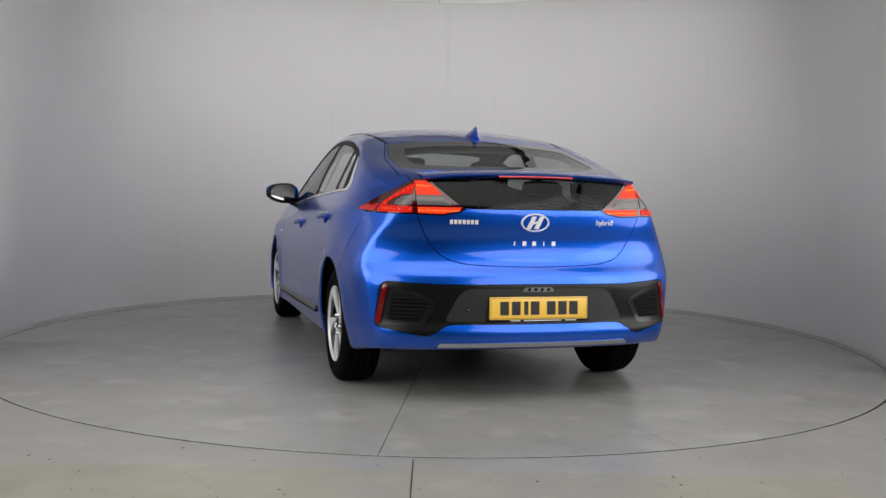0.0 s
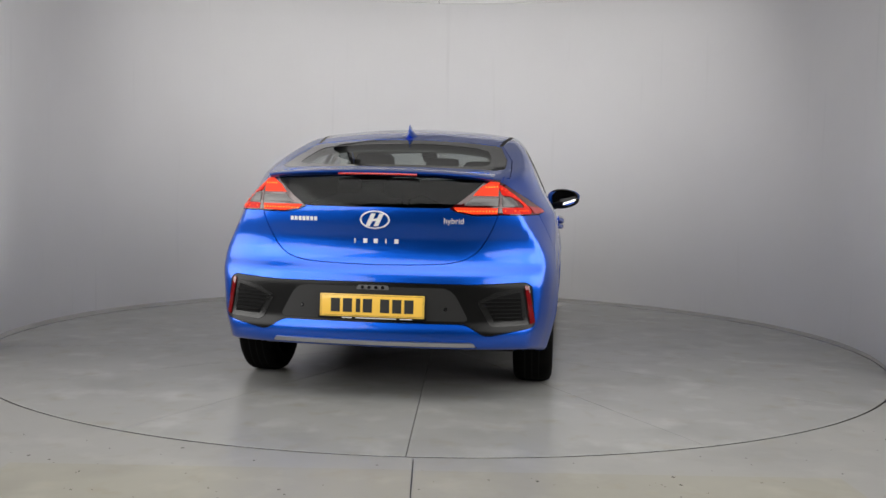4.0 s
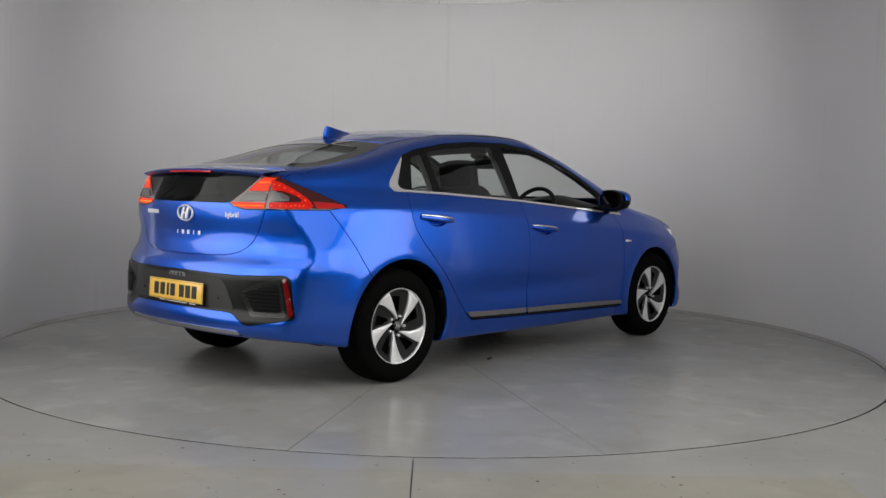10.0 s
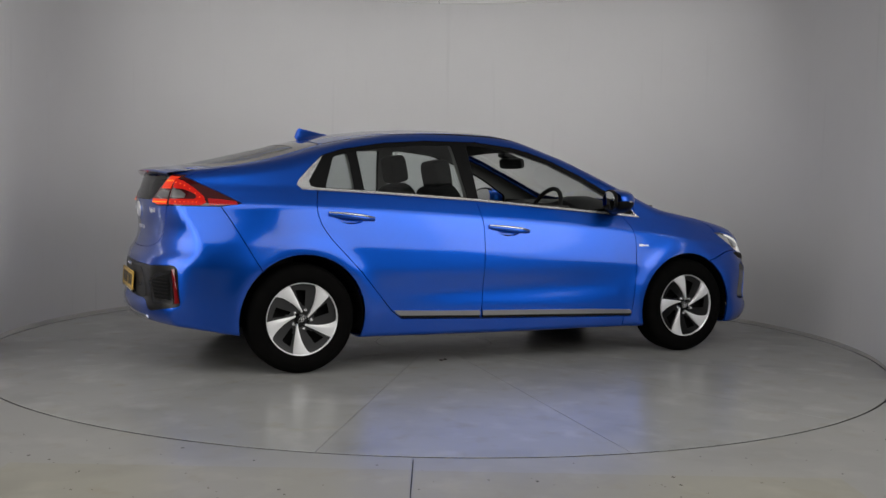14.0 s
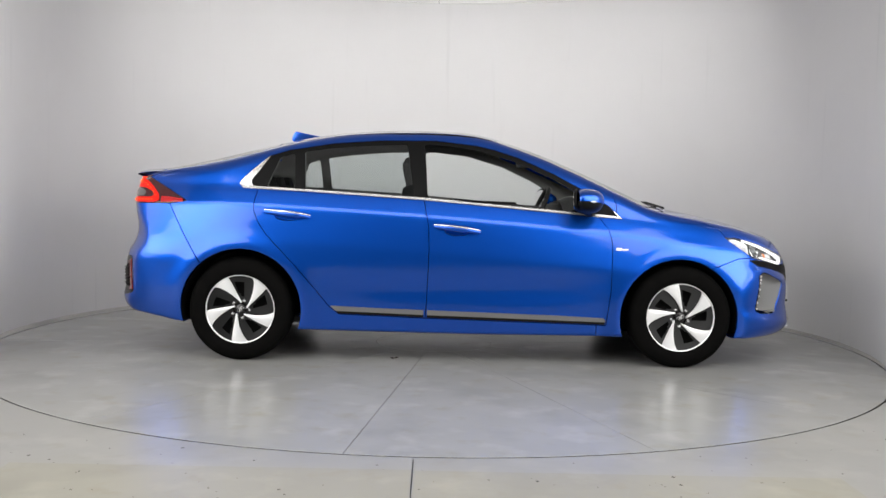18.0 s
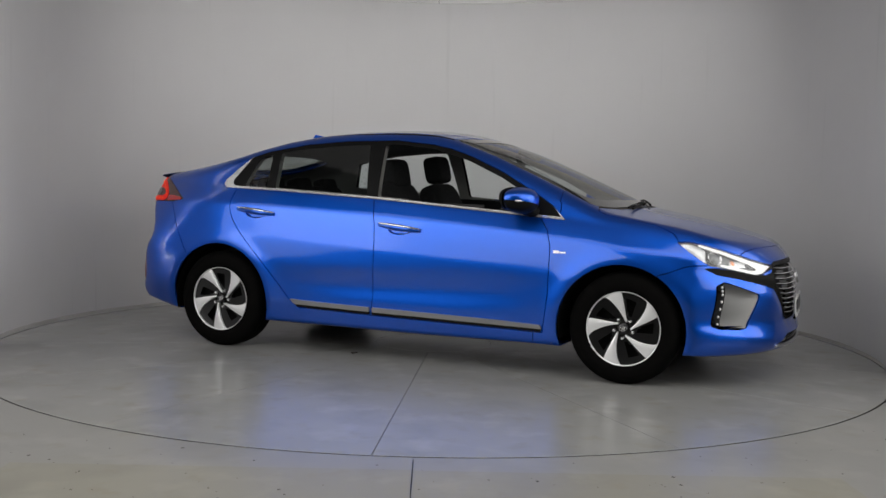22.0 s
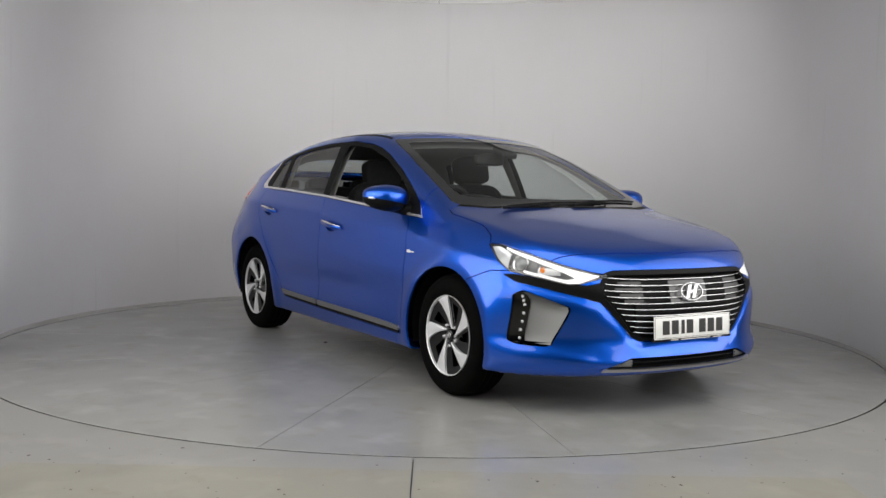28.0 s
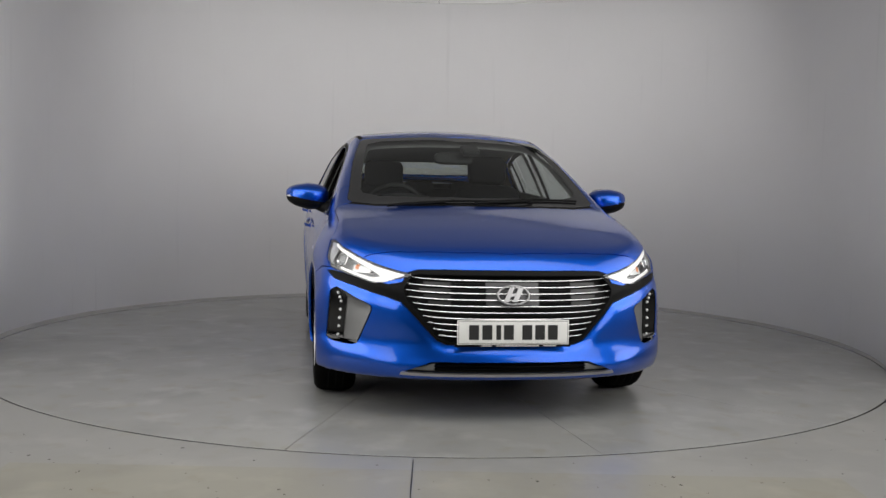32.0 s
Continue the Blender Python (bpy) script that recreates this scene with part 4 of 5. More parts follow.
def wheel():
    """A wheel that faces -y, its axle at the origin."""
    w = new("wheel")
    bm = bmesh.new()
    prof = [(0.212, 0.085), (0.222, 0.100), (0.250, 0.108), (0.285, 0.104), (0.303, 0.092), (0.313, 0.075), (0.3165, 0.05), (0.3165, -0.05), (0.313, -0.075), (0.303, -0.092),
            (0.285, -0.104), (0.250, -0.108), (0.222, -0.104), (0.208, -0.092)]
    lathe(bm, prof, 72, "Y")
    part("tyre", bm, RUBBER, w, "black rubber tyre")
    for s in range(3):                       # grooves round the tread
        bm = bmesh.new()
        y = (s - 1) * 0.038
        lathe(bm, [(0.3172, y - 0.004), (0.3180, y), (0.3172, y + 0.004)], 72, "Y")
        part("tread_groove", bm, DARK, w)
    bm = bmesh.new()
    lathe(bm, [(0.2085, -0.094), (0.2105, -0.098), (0.2090, -0.1025), (0.2055, -0.1005), (0.2040, -0.095), (0.2038, -0.085)], 72, "Y")
    part("rim", bm, ALLOY, w, "machined silver rim edge")
    bm = bmesh.new()
    lathe(bm, [(0.0, -0.030), (0.19, -0.030), (0.2032, -0.080), (0.2036, -0.0845), (0.2080, -0.09)], 48, "Y")
    part("barrel", bm, DARK, w)
    for k in range(5):
        deg = 90 + 72 * k
        bm = bmesh.new()
        wheel_blade(bm, deg, 0.098)
        part("spoke", bm, ALLOY, w, "broad machined silver blade spoke")
        bm = bmesh.new()
        wheel_vane(bm, deg, 0.096)
        part("vane", bm, VANE, w, "dark grey sunk wheel panel with an opening")
        bm = bmesh.new()
        c = polar(0.056, deg + 12)
        lathe(bm, [(0, -0.093), (0.006, -0.092), (0.0092, -0.087), (0.0095, -0.05)], 12, "Y", m=pose(c.x, 0, c.z))
        part("wheel_nut", bm, BRIGHT, w, "bright metal wheel nut")
    bm = bmesh.new()
    lathe(bm, [(0.0, -0.060), (0.062, -0.060), (0.070, -0.050), (0.075, -0.03)], 32, "Y")
    part("hub", bm, BLACK_GLOSS, w)
    bm = bmesh.new()
    lathe(bm, [(0.0, -0.091), (0.022, -0.090), (0.0285, -0.086), (0.0300, -0.075), (0.0300, -0.05)], 32, "Y")
    cap = part("centre_cap", bm, BLACK_GLOSS, w, "black centre cap with a silver oval emblem")
    bm = bmesh.new()
    slanted_emblem(bm, 0.015, Matrix.Translation((0, -0.092, 0)) @ pose(0, 0, 0, 90, 0, 0))
    part("emblem", bm, BRIGHT, cap)
    return w


def slanted_emblem(bm, s, m):
    """An oval ring with a slanted double bar, flat in xy, facing +z."""
    n = 40
    rows = []
    for i in range(n):
        a = 2 * math.pi * i / n
        c, q = math.cos(a), math.sin(a)
        rows.append([bm.verts.new(m @ Vector((s * 1.55 * c * k, s * 0.95 * q * (k if k == 1 else k - 0.04), h * s))) for k, h in ((1, 0), (0.97, 0.16), (0.90, 0.16), (0.87, 0))])
    for i in range(n):
        for j in range(3):
            bm.faces.new((rows[i][j], rows[(i + 1) % n][j], rows[(i + 1) % n][j + 1], rows[i][j + 1]))
    for o in (-0.42, 0.42):
        pts = [(-0.23 + o - 0.30, -0.64), (0.23 + o - 0.30, -0.64), (0.23 + o + 0.30, 0.64), (-0.23 + o + 0.30, 0.64)]
        a = [bm.verts.new(m @ Vector((s * x, s * y, s * 0.14))) for x, y in pts]
        b = [bm.verts.new(m @ Vector((s * x, s * y, 0))) for x, y in pts]
        bm.faces.new(a)
        for i in range(4):
            bm.faces.new((b[i], b[(i + 1) % 4], a[(i + 1) % 4], a[i]))
    a = [bm.verts.new(m @ Vector((s * x, s * y, s * 0.12))) for x, y in ((-0.45, -0.22), (0.42, -0.02), (0.45, 0.22), (-0.42, 0.04))]
    bm.faces.new(a)
    bmesh.ops.recalc_face_normals(bm, faces=bm.faces[:])


def wheels():
    w = wheel()
    spin = {(-1.35, -1): -37, (1.35, -1): -20, (-1.35, 1): 40, (1.35, 1): 10}
    first = True
    for (x, s), a in spin.items():
        m = pose(x, s * 0.772, 0.3165, 0, a, 0 if s < 0 else 180)
        ob = w if first else copy_thing(w, m)
        ob.matrix_basis = m
        ob.parent = CAR
        first = False
    for x in (-1.345, 1.335):
        for s in (-1, 1):
            bm = bmesh.new()
            lathe(bm, [(0.364, 0.125), (0.364, -0.14), (0.30, -0.20), (0, -0.20)], 40, "Y", radians(-14), radians(194), Matrix.Translation((x, s * 0.735, 0.32)) @ pose(0, 0, 0, 0, 0, 0 if s > 0 else 180))
            part("wheel_arch_liner", bm, BLACK, CAR)
    for x in (-1.35, 1.35):
        bm = bmesh.new()
        tube(bm, [(x, -0.7, 0.31), (x, 0.7, 0.31)], 0.03)
        part("axle", bm, DARK, CAR)


wheels()

# ---------------------------------------------------------------- lamps, trim and badges


def flip(poly):
    return [(-a, b) for a, b in poly]


def dots(view, pts, r, lift=0.002):
    bm = bmesh.new()
    q, _ = on_skin(drop(view, pts), lift)
    for c in q:
        bmesh.ops.create_icosphere(bm, subdivisions=1, radius=r, matrix=Matrix.Translation(c))
    return bm


def between(a, b, n):
    return [(a[0] + (b[0] - a[0]) * i / (n - 1), a[1] + (b[1] - a[1]) * i / (n - 1)) for i in range(n)]


def under_part(name, bm, mat, parents, label=""):
    """A mirrored pair of sub-parts under the right and the left part."""
    m = mirrored(bm)
    for ob in (part(name, bm, mat, parents[0], label), part(name, m, mat, parents[1], label)):
        if name == "diodes":
            ob["kind"] = "stuff"


def tail_lamps():
    inner, outer = [BODY["tail_lamp_inner", s] for s in (-1, 1)], [BODY["tail_lamp_outer", s] for s in (-1, 1)]
    for o in outer + inner:
        o.data.materials[0] = DARK_RED
    lit = [(0.395, 0.970), (0.475, 0.954), (0.594, 0.957), (0.597, 0.986), (0.383, 0.986)]
    under_part("lit_bar", patch(flip(lit), "rear", 0.003, 0.005, 0.012), RED_GLOW, inner, "glowing red light bar")
    lit = [(0.596, 1.046), (0.597, 1.112), (0.553, 1.117), (0.507, 1.085), (0.475, 1.046)]
    under_part("lit_bar", patch(flip(lit), "rear", 0.003, 0.005, 0.012), RED_GLOW, inner, "glowing red light bar")
    under_part("reversing_lens", patch(flip([(0.430, 0.996), (0.596, 0.996), (0.598, 1.034), (0.474, 1.034)]), "rear", 0.0035, 0.005, 0.012, hump=0.002), SMOKED, inner, "clear white reversing lens")
    ring_ = [(-2.056, 0.958), (-1.905, 0.958), (-1.876, 0.972), (-1.885, 1.008), (-1.925, 1.048), (-1.975, 1.088), (-2.015, 1.104), (-2.034, 1.050), (-1.985, 1.046), (-1.935, 1.024), (-1.918, 1.002),
             (-1.937, 0.989), (-2.053, 0.989)]
    under_part("lit_ring", patch(rounded(ring_, 0.006, 2), "side", 0.003, 0.005, 0.008), DIM_RED_GLOW, outer, "glowing red light ring")
    under_part("white_lens", patch(rounded([(-2.050, 0.995), (-2.036, 1.043), (-2.00, 1.038), (-1.975, 1.016), (-1.985, 0.995)], 0.005, 2), "side", 0.0035, 0.005, 0.008, hump=0.002), SMOKED, outer,
               "clear white lens")
    under_part("side_reflector", patch([(-1.862, 0.960), (-1.712, 0.964), (-1.72, 0.982), (-1.80, 0.992), (-1.865, 0.995)], "side", 0.003, 0.005, 0.012), RED, outer, "red side reflector")
    # closed back of the lamp, in front of the cabin lining
    for view, src, par in (("rear", flip([(0.30, 0.955), (0.62, 0.945), (0.62, 1.135), (0.50, 1.10)]), inner), ("side", [(-2.12, 0.945), (-1.70, 0.945), (-1.86, 1.04), (-2.02, 1.13), (-2.10, 1.125)], outer)):
        under_part("lamp_housing", patch(src, view, -0.012, 0.01), DARK, par, "closed black back of the lamp")
    rows = between((-0.405, 0.968), (-0.588, 0.970), 13)
    under_part("diodes", dots("rear", rows, 0.0040, 0.0045), AMBER_GLOW, inner)
    curve = between((-2.050, 0.973), (-1.925, 0.973), 7) + [(-1.905, 1.000), (-1.925, 1.022), (-1.950, 1.044), (-1.975, 1.062), (-1.995, 1.073), (-2.015, 1.080)]
    under_part("diodes", dots("side", curve, 0.0040, 0.0045), DIM_AMBER_GLOW, outer)
    under_part("diodes", dots("rear", between((-0.535, 1.088), (-0.588, 1.090), 5), 0.0040, 0.0045), AMBER_GLOW, inner)


tail_lamps()


def rear_trim():
    val = BODY["rear_valance"]
    part("number_plate_recess", patch(rounded([(-0.36, 0.590), (0.36, 0.590), (0.405, 0.56), (0.475, 0.428), (-0.475, 0.428), (-0.405, 0.56)], 0.03), "rear", 0.002, 0.004, cell=0.06),
         Mat("grey_textured_plastic", (0.012, 0.012, 0.0125), 0.45).m, val, "matt grey number plate surround")
    part("reversing_lamp", patch(rounded([(-0.083, 0.575), (0.083, 0.575), (0.073, 0.597), (-0.073, 0.597)], 0.008), "rear", 0.006, 0.008), LAMP_GREY, val, "clear lamp over the number plate")
    for y in (-0.05, -0.017, 0.017, 0.05):
        part("lamp_cell", patch(ring(y, 0.586, 0.008, 10), "rear", 0.010, 0.006), CHROME, val)
    for s in (-1, 1):
        bm = dots("rear", [(s * 0.36, 0.487)], 0.011, 0.0)
        part("parking_sensor", bm, BLACK_GLOSS, val)
    for s in (-1, 1):
        out = [(0.728, 0.596), (0.600, 0.572), (0.518, 0.530), (0.515, 0.515), (0.570, 0.415), (0.590, 0.402), (0.762, 0.408)]
        poly = rounded([(s * a, b) for a, b in out], 0.008, 2)
        tray = part("side_vent", patch(poly, "rear", 0.003, 0.005), Mat("grey_vent_plastic", (0.007, 0.007, 0.0073), 0.25, 0.0).m, val, "grey plastic vent in the bumper corner")
        inn = [(0.715, 0.575), (0.615, 0.553), (0.550, 0.528), (0.595, 0.430), (0.735, 0.432)]
        part("vent_hollow", patch([(s * a, b) for a, b in inn], "rear", 0.006, 0.004), BLACK, tray)
        for k in range(6):
            z = 0.447 + 0.019 * k
            y0 = 0.587 - 0.018 * k if k < 5 else 0.575
            bm = bmesh.new()
            q, _ = on_skin(drop("rear", between((s * (y0 + 0.012), z), (s * 0.722, z), 6)), 0.009)
            tube(bm, q, 0.0035, 6, flat=1.6)
            part("vent_slat", bm, BLACK, tray)
        bar = [(0.738, 0.604), (0.758, 0.604), (0.792, 0.420), (0.770, 0.412)]
        part("fog_reflector", patch([(s * a, b) for a, b in bar], "rear", 0.006, 0.008, 0.02, 0.003), Mat("deep_red_lens", (0.15, 0.004, 0.006), 0.1, 0.0, Coat_Weight=1.0).m, val, "narrow red upright reflector")
    bm = patch(rounded([(-0.51, 0.305), (0.51, 0.305), (0.495, 0.325), (-0.495, 0.325)], 0.008, 2), "rear", 0.007, 0.010)
    part("bumper_lip", bm, SATIN, BODY["rear_bumper"], "satin silver bumper lip")
    bm = patch([(-0.50, 0.268), (0.50, 0.268), (0.515, 0.300), (-0.515, 0.300)], "rear", 0.003, 0.006, 0.05)
    part("diffuser", bm, BLACK, BODY["rear_bumper"], "black lower bumper edge")


rear_trim()


def spoiler():
    bm, rows = bmesh.new(), []
    n = 56
    for i in range(n + 1):
        y = -0.57 + 1.14 * i / n
        xe = -2.126 + 0.12 * y * y + 0.24 * y ** 4
        ze = 1.160 - 0.055 * y * y - 0.06 * y ** 4
        za = float(drop("top", [(xe + 0.15, y)])[0, 2])
        edge = min(1.0, (0.57 - abs(y)) / 0.05)
        k = 0.3 + 0.7 * edge ** 0.5
        rows.append([bm.verts.new(c) for c in ((xe + 0.17, y, za - 0.012), (xe + 0.15, y, za + 0.0015), (xe + 0.10, y, za + (ze - za) * 0.33 + 0.004 * k), (xe + 0.05, y, za + (ze - za) * 0.68 + 0.005 * k),
                                               (xe + 0.015, y, ze + 0.002), (xe + 0.003, y, ze - 0.001), (xe, y, ze - 0.005), (xe + 0.003, y, ze - 0.010), (xe + 0.035, y, ze - 0.020), (xe + 0.08, y, ze - 0.028))])
    for a, b in zip(rows, rows[1:]):
        for j in range(9):
            bm.faces.new((a[j], a[j + 1], b[j + 1], b[j]))
    bmesh.ops.recalc_face_normals(bm, faces=bm.faces[:])
    sp = part("spoiler", bm, PAINT, BODY["tailgate"], "blue tailgate spoiler", 50)
    bm, rows = bmesh.new(), []
    for i in range(17):
        y = -0.198 + 0.396 * i / 16
        xe = -2.126 + 0.12 * y * y
        rows.append((xe + 0.003, y, 1.1445 - 0.055 * y * y))
    tube(bm, rows, 0.0055, 8, flat=0.9)
    part("brake_light", bm, RED, BODY["tailgate"], "high red brake light under the spoiler")


spoiler()


def text_mesh(words, size, depth):
    c = bpy.data.curves.new("lettering", "FONT")
    c.body, c.size, c.extrude, c.align_x, c.align_y = words, size, depth, "CENTER", "CENTER"
    ob = bpy.data.objects.new("lettering", c)
    scene.collection.objects.link(ob)
    bpy.context.view_layer.update()
    me = bpy.data.meshes.new_from_object(ob.evaluated_get(bpy.context.evaluated_depsgraph_get()))
    bpy.data.objects.remove(ob)
    bpy.data.curves.remove(c)
    return me


def facing(view, a, b, lift):
    """A pose that lies on the skin, its z outward and its y upward."""
    q, n = on_skin(drop(view, [(a, b)]), lift)
    z = Vector(n[0])
    x = Vector((0, 0, 1)).cross(z).normalized()
    y = z.cross(x)
    return Matrix(((x.x, y.x, z.x, q[0][0]), (x.y, y.y, z.y, q[0][1]), (x.z, y.z, z.z, q[0][2]), (0, 0, 0, 1)))


def bars(bm, m, xs, w, h, depth=0.002):
    for x in xs:
        box(bm, x - w / 2, -h / 2, 0, x + w / 2, h / 2, depth, 0, m)


def badges():
    gate = BODY["tailgate"]
    bm = bmesh.new()
    slanted_emblem(bm, 0.049, facing("rear", 0.006, 0.917, 0.004))
    part("emblem", bm, BADGE, gate, "chrome oval emblem")
    bm = patch([(0.006 + 0.078 * math.cos(a), 0.905 + 0.058 * math.sin(a)) for a in (math.pi * 2 * i / 24 for i in range(24))], "rear", 0.002, 0.004)
    part("emblem_dish", bm, PAINT, gate)
    m = facing("rear", 0.003, 0.811, 0.001)
    for x in (-0.105, -0.052, 0.0, 0.052, 0.105):
        bm = bmesh.new()
        w = 0.006 if abs(abs(x) - 0.105) < 0.001 and x < 0 or abs(x - 0.052) < 0.001 else 0.020
        bars(bm, m, [x], w, 0.022, 0.003)
        part("badge_bar", bm, BADGE, gate)
    m = facing("rear", 0.372, 0.916, 0.001)
    for k in range(7):
        bm = bmesh.new()
        bars(bm, m, [-0.063 + 0.021 * k], 0.015, 0.021, 0.003)
        part("badge_bar", bm, BADGE, gate)
    me = text_mesh("hybrid", 0.040, 0.0015)
    me.transform(facing("rear", -0.385, 0.918, 0.002))
    part("hybrid_badge", me, BADGE, gate, "chrome lettering hybrid")
    for view, s in (("side", -1), ("left", 1)):
        m = facing(view, 0.968, 0.731, 0.001)
        bm = bmesh.new()
        bars(bm, m @ pose(-0.012 * -s, 0, 0, 0, 0, 0), [0], 0.034, 0.016, 0.003)
        bars(bm, m @ pose(0.026 * -s, -0.002, 0, 0, 0, 0), [0], 0.036, 0.009, 0.003)
        part("wing_badge", bm, BADGE, BODY["front_wing", s], "small silver wing badge")


badges()


def number_plate(view, z, mat, label):
    q = drop(view, [(0.0, z), (0.26, z)])
    x = q[0][0]
    s = 1 if view == "front" else -1
    m = Matrix.Translation((x + s * 0.012, 0, z)) @ pose(0, 0, 0, 90, 0, 90 * s) @ pose(0, 0, 0, -3, 0, 0)
    bm = bmesh.new()
    box(bm, -0.26, -0.0555, -0.002, 0.26, 0.0555, 0.003, 0.0015, m)
    plate = part("number_plate", bm, mat, CAR, label)
    bm = bmesh.new()
    for r in ((-0.255, -0.0505, 0.255, -0.0490), (-0.255, 0.0490, 0.255, 0.0505), (-0.255, -0.05, -0.2535, 0.05), (0.2535, -0.05, 0.255, 0.05)):
        box(bm, r[0], r[1], 0.0032, r[2], r[3], 0.0038, 0, m)
    part("border", bm, INK, plate)
    xs = [-0.183, -0.122, -0.069, -0.022, 0.064, 0.124, 0.184]
    for i, x in enumerate(xs):
        bm = bmesh.new()
        w = 0.022 if i == 2 else 0.046
        box(bm, x - w / 2, -0.0335, 0.0032, x + w / 2, 0.0335, 0.0042, 0, m)
        part("plate_bar", bm, INK, plate)
    bm = bmesh.new()
    box(bm, -0.27, -0.066, -0.012, 0.27, -0.050, 0.001, 0.002, m)
    holder = part("plate_holder", bm, BLACK, plate)
    bm = bmesh.new()
    bars(bm, m @ pose(0, -0.0615, 0.0012), [-0.125], 0.05, 0.004, 0.0008)
    bars(bm, m @ pose(0, -0.0615, 0.0012), [0.02], 0.20, 0.004, 0.0008)
    bars(bm, m @ pose(0, -0.0615, 0.0012), [0.17], 0.06, 0.004, 0.0008)
    part("holder_print", bm, WHITE_INK, holder)


number_plate("rear", 0.496, PLATE_YELLOW, "yellow number plate with dark bars")
number_plate("front", 0.431, PLATE_WHITE, "white number plate with dark bars")


def front_end():
    mask = BODY["front_mask"]
    mask.data.materials[0] = BLACK
    mouth = BODY["grille_opening"]
    zs = [0.663 - 0.0292 * k for k in range(10)]
    for z in zs:
        half = next(a + (b - a) * (z - z0) / (z1 - z0) for (a, z0), (b, z1) in zip(MOUTH[2:], MOUTH[3:]) if z1 <= z <= z0) - 0.006
        bm = bmesh.new()
        q, _ = on_skin(drop("front", [(half * (i / 12 - 1), z + 0.010 * abs(i / 12 - 1) ** 4) for i in range(25)]), -0.006)
        tube(bm, q, [0.0014 + 0.0015 * (1 - abs(i / 12 - 1) ** 6) for i in range(25)], 8, flat=1.7)
        part("grille_bar", bm, BRIGHT, mouth, "bright chrome grille bar")
    for z in zs[:-1]:
        bm = bmesh.new()
        half = 0.33
        q, _ = on_skin(drop("front", [(half * (i / 8 - 1), z - 0.0146) for i in range(17)]), -0.024)
        tube(bm, q, 0.008, 6, flat=1.0)
        part("grille_louvre", bm, BLACK, mouth)
    part("radar_cover", patch(rounded([(-0.125, 0.548), (0.125, 0.548), (0.125, 0.658), (-0.125, 0.658)], 0.006), "front", -0.012, 0.004), Mat("grey_radar_cover", (0.07, 0.07, 0.073), 0.2).m, mouth, "dark grey panel behind the emblem")
    for side in (-1, 1):
        for k in range(4):
            z = 0.634 - 0.0292 * k
            blank = [(side * 0.285, z + 0.004), (side * (0.43 - 0.02 * abs(k - 1)), z + 0.004), (side * (0.43 - 0.02 * abs(k - 1)), z + 0.024), (side * 0.285, z + 0.024)]
            part("grille_blank", patch(blank, "front", -0.016, 0.004, 0.05), Mat("grey_grille_blank", (0.028, 0.028, 0.029), 0.4).m, mouth, "grey closed grille section")
    bm = bmesh.new()
    slanted_emblem(bm, 0.050, facing("front", 0.0, 0.598, 0.004))
    part("emblem", bm, SATIN, mouth, "chrome oval emblem")
    slot = BODY["lower_intake"]
    for z in (0.252, 0.272):
        bm = bmesh.new()
        q, _ = on_skin(drop("front", between((-0.36, z), (0.36, z), 17)), -0.018)
        tube(bm, q, 0.004, 6, flat=2.0)
        part("intake_slat", bm, BLACK_GLOSS, slot)
    for side in (-1, 1):
        fin = [(side * a, b) for a, b in ((0.355, 0.286), (0.372, 0.284), (0.41, 0.269), (0.485, 0.240), (0.355, 0.240))]
        part("intake_end", patch(fin, "front", -0.014, 0.004, 0.03), SATIN_GREY, slot, "grey end panel of the lower intake")
    bm = patch(rounded([(-0.508, 0.228), (0.508, 0.228), (0.500, 0.243), (0.40, 0.240), (-0.40, 0.240), (-0.500, 0.243)], 0.006, 2), "front", 0.008, 0.012)
    part("bumper_lip", bm, SATIN, BODY["front_bumper"], "satin silver lower bumper lip")
    # ducts beside the bumper corner: a silver floor that slants inward, and a black wall with the small lights that faces forward
    deep, floor_rows, wall_rows, spots = 0.078, [], [], []
    for i in range(13):
        z = 0.347 + 0.245 * i / 12
        low, high = 0.695 - 0.061 * (z - 0.350) / 0.162, 0.636 + 0.154 * (z - 0.530) / 0.072
        y_in, y_out = max(low if z < 0.53 else high, 0.634) + 0.003, 0.832 - 0.068 * (z - 0.36)
        x = drop("front", [(y_in + (y_out - y_in) * j / 8, z) for j in range(9)])[:, 0]
        fold = min(deep, 0.72 * (y_out - y_in))
        floor_rows.append([(x[0] - 0.005 + (x[8] + 0.025 - x[0]) * j / 8, y_in + (y_out - fold - y_in) * j / 8, z) for j in range(9)])
        wall_rows.append([(x[8] - 0.006 + 0.012 * j, y_out - fold * j / 3, z) for j in range(4)])
        if i in (1, 3, 5, 7, 9, 10, 11):
            spots.append((x[8] + 0.020, y_out - fold * (0.70 if i < 10 else 0.60), z))
    pieces = []
    for rows, back in ((floor_rows, (-0.004, -0.003, 0)), (wall_rows, (-0.006, 0, 0))):
        bm = bmesh.new()
        grid = [[bm.verts.new(p) for p in row] for row in rows]
        for a, b in zip(grid, grid[1:]):
            for j in range(len(a) - 1):
                bm.faces.new((a[j], a[j + 1], b[j + 1], b[j]))
        more = bmesh.ops.extrude_face_region(bm, geom=bm.faces[:])["geom"]
        bmesh.ops.translate(bm, verts=[g for g in more if isinstance(g, bmesh.types.BMVert)], vec=back)
        bmesh.ops.recalc_face_normals(bm, faces=bm.faces[:])
        pieces.append(bm)
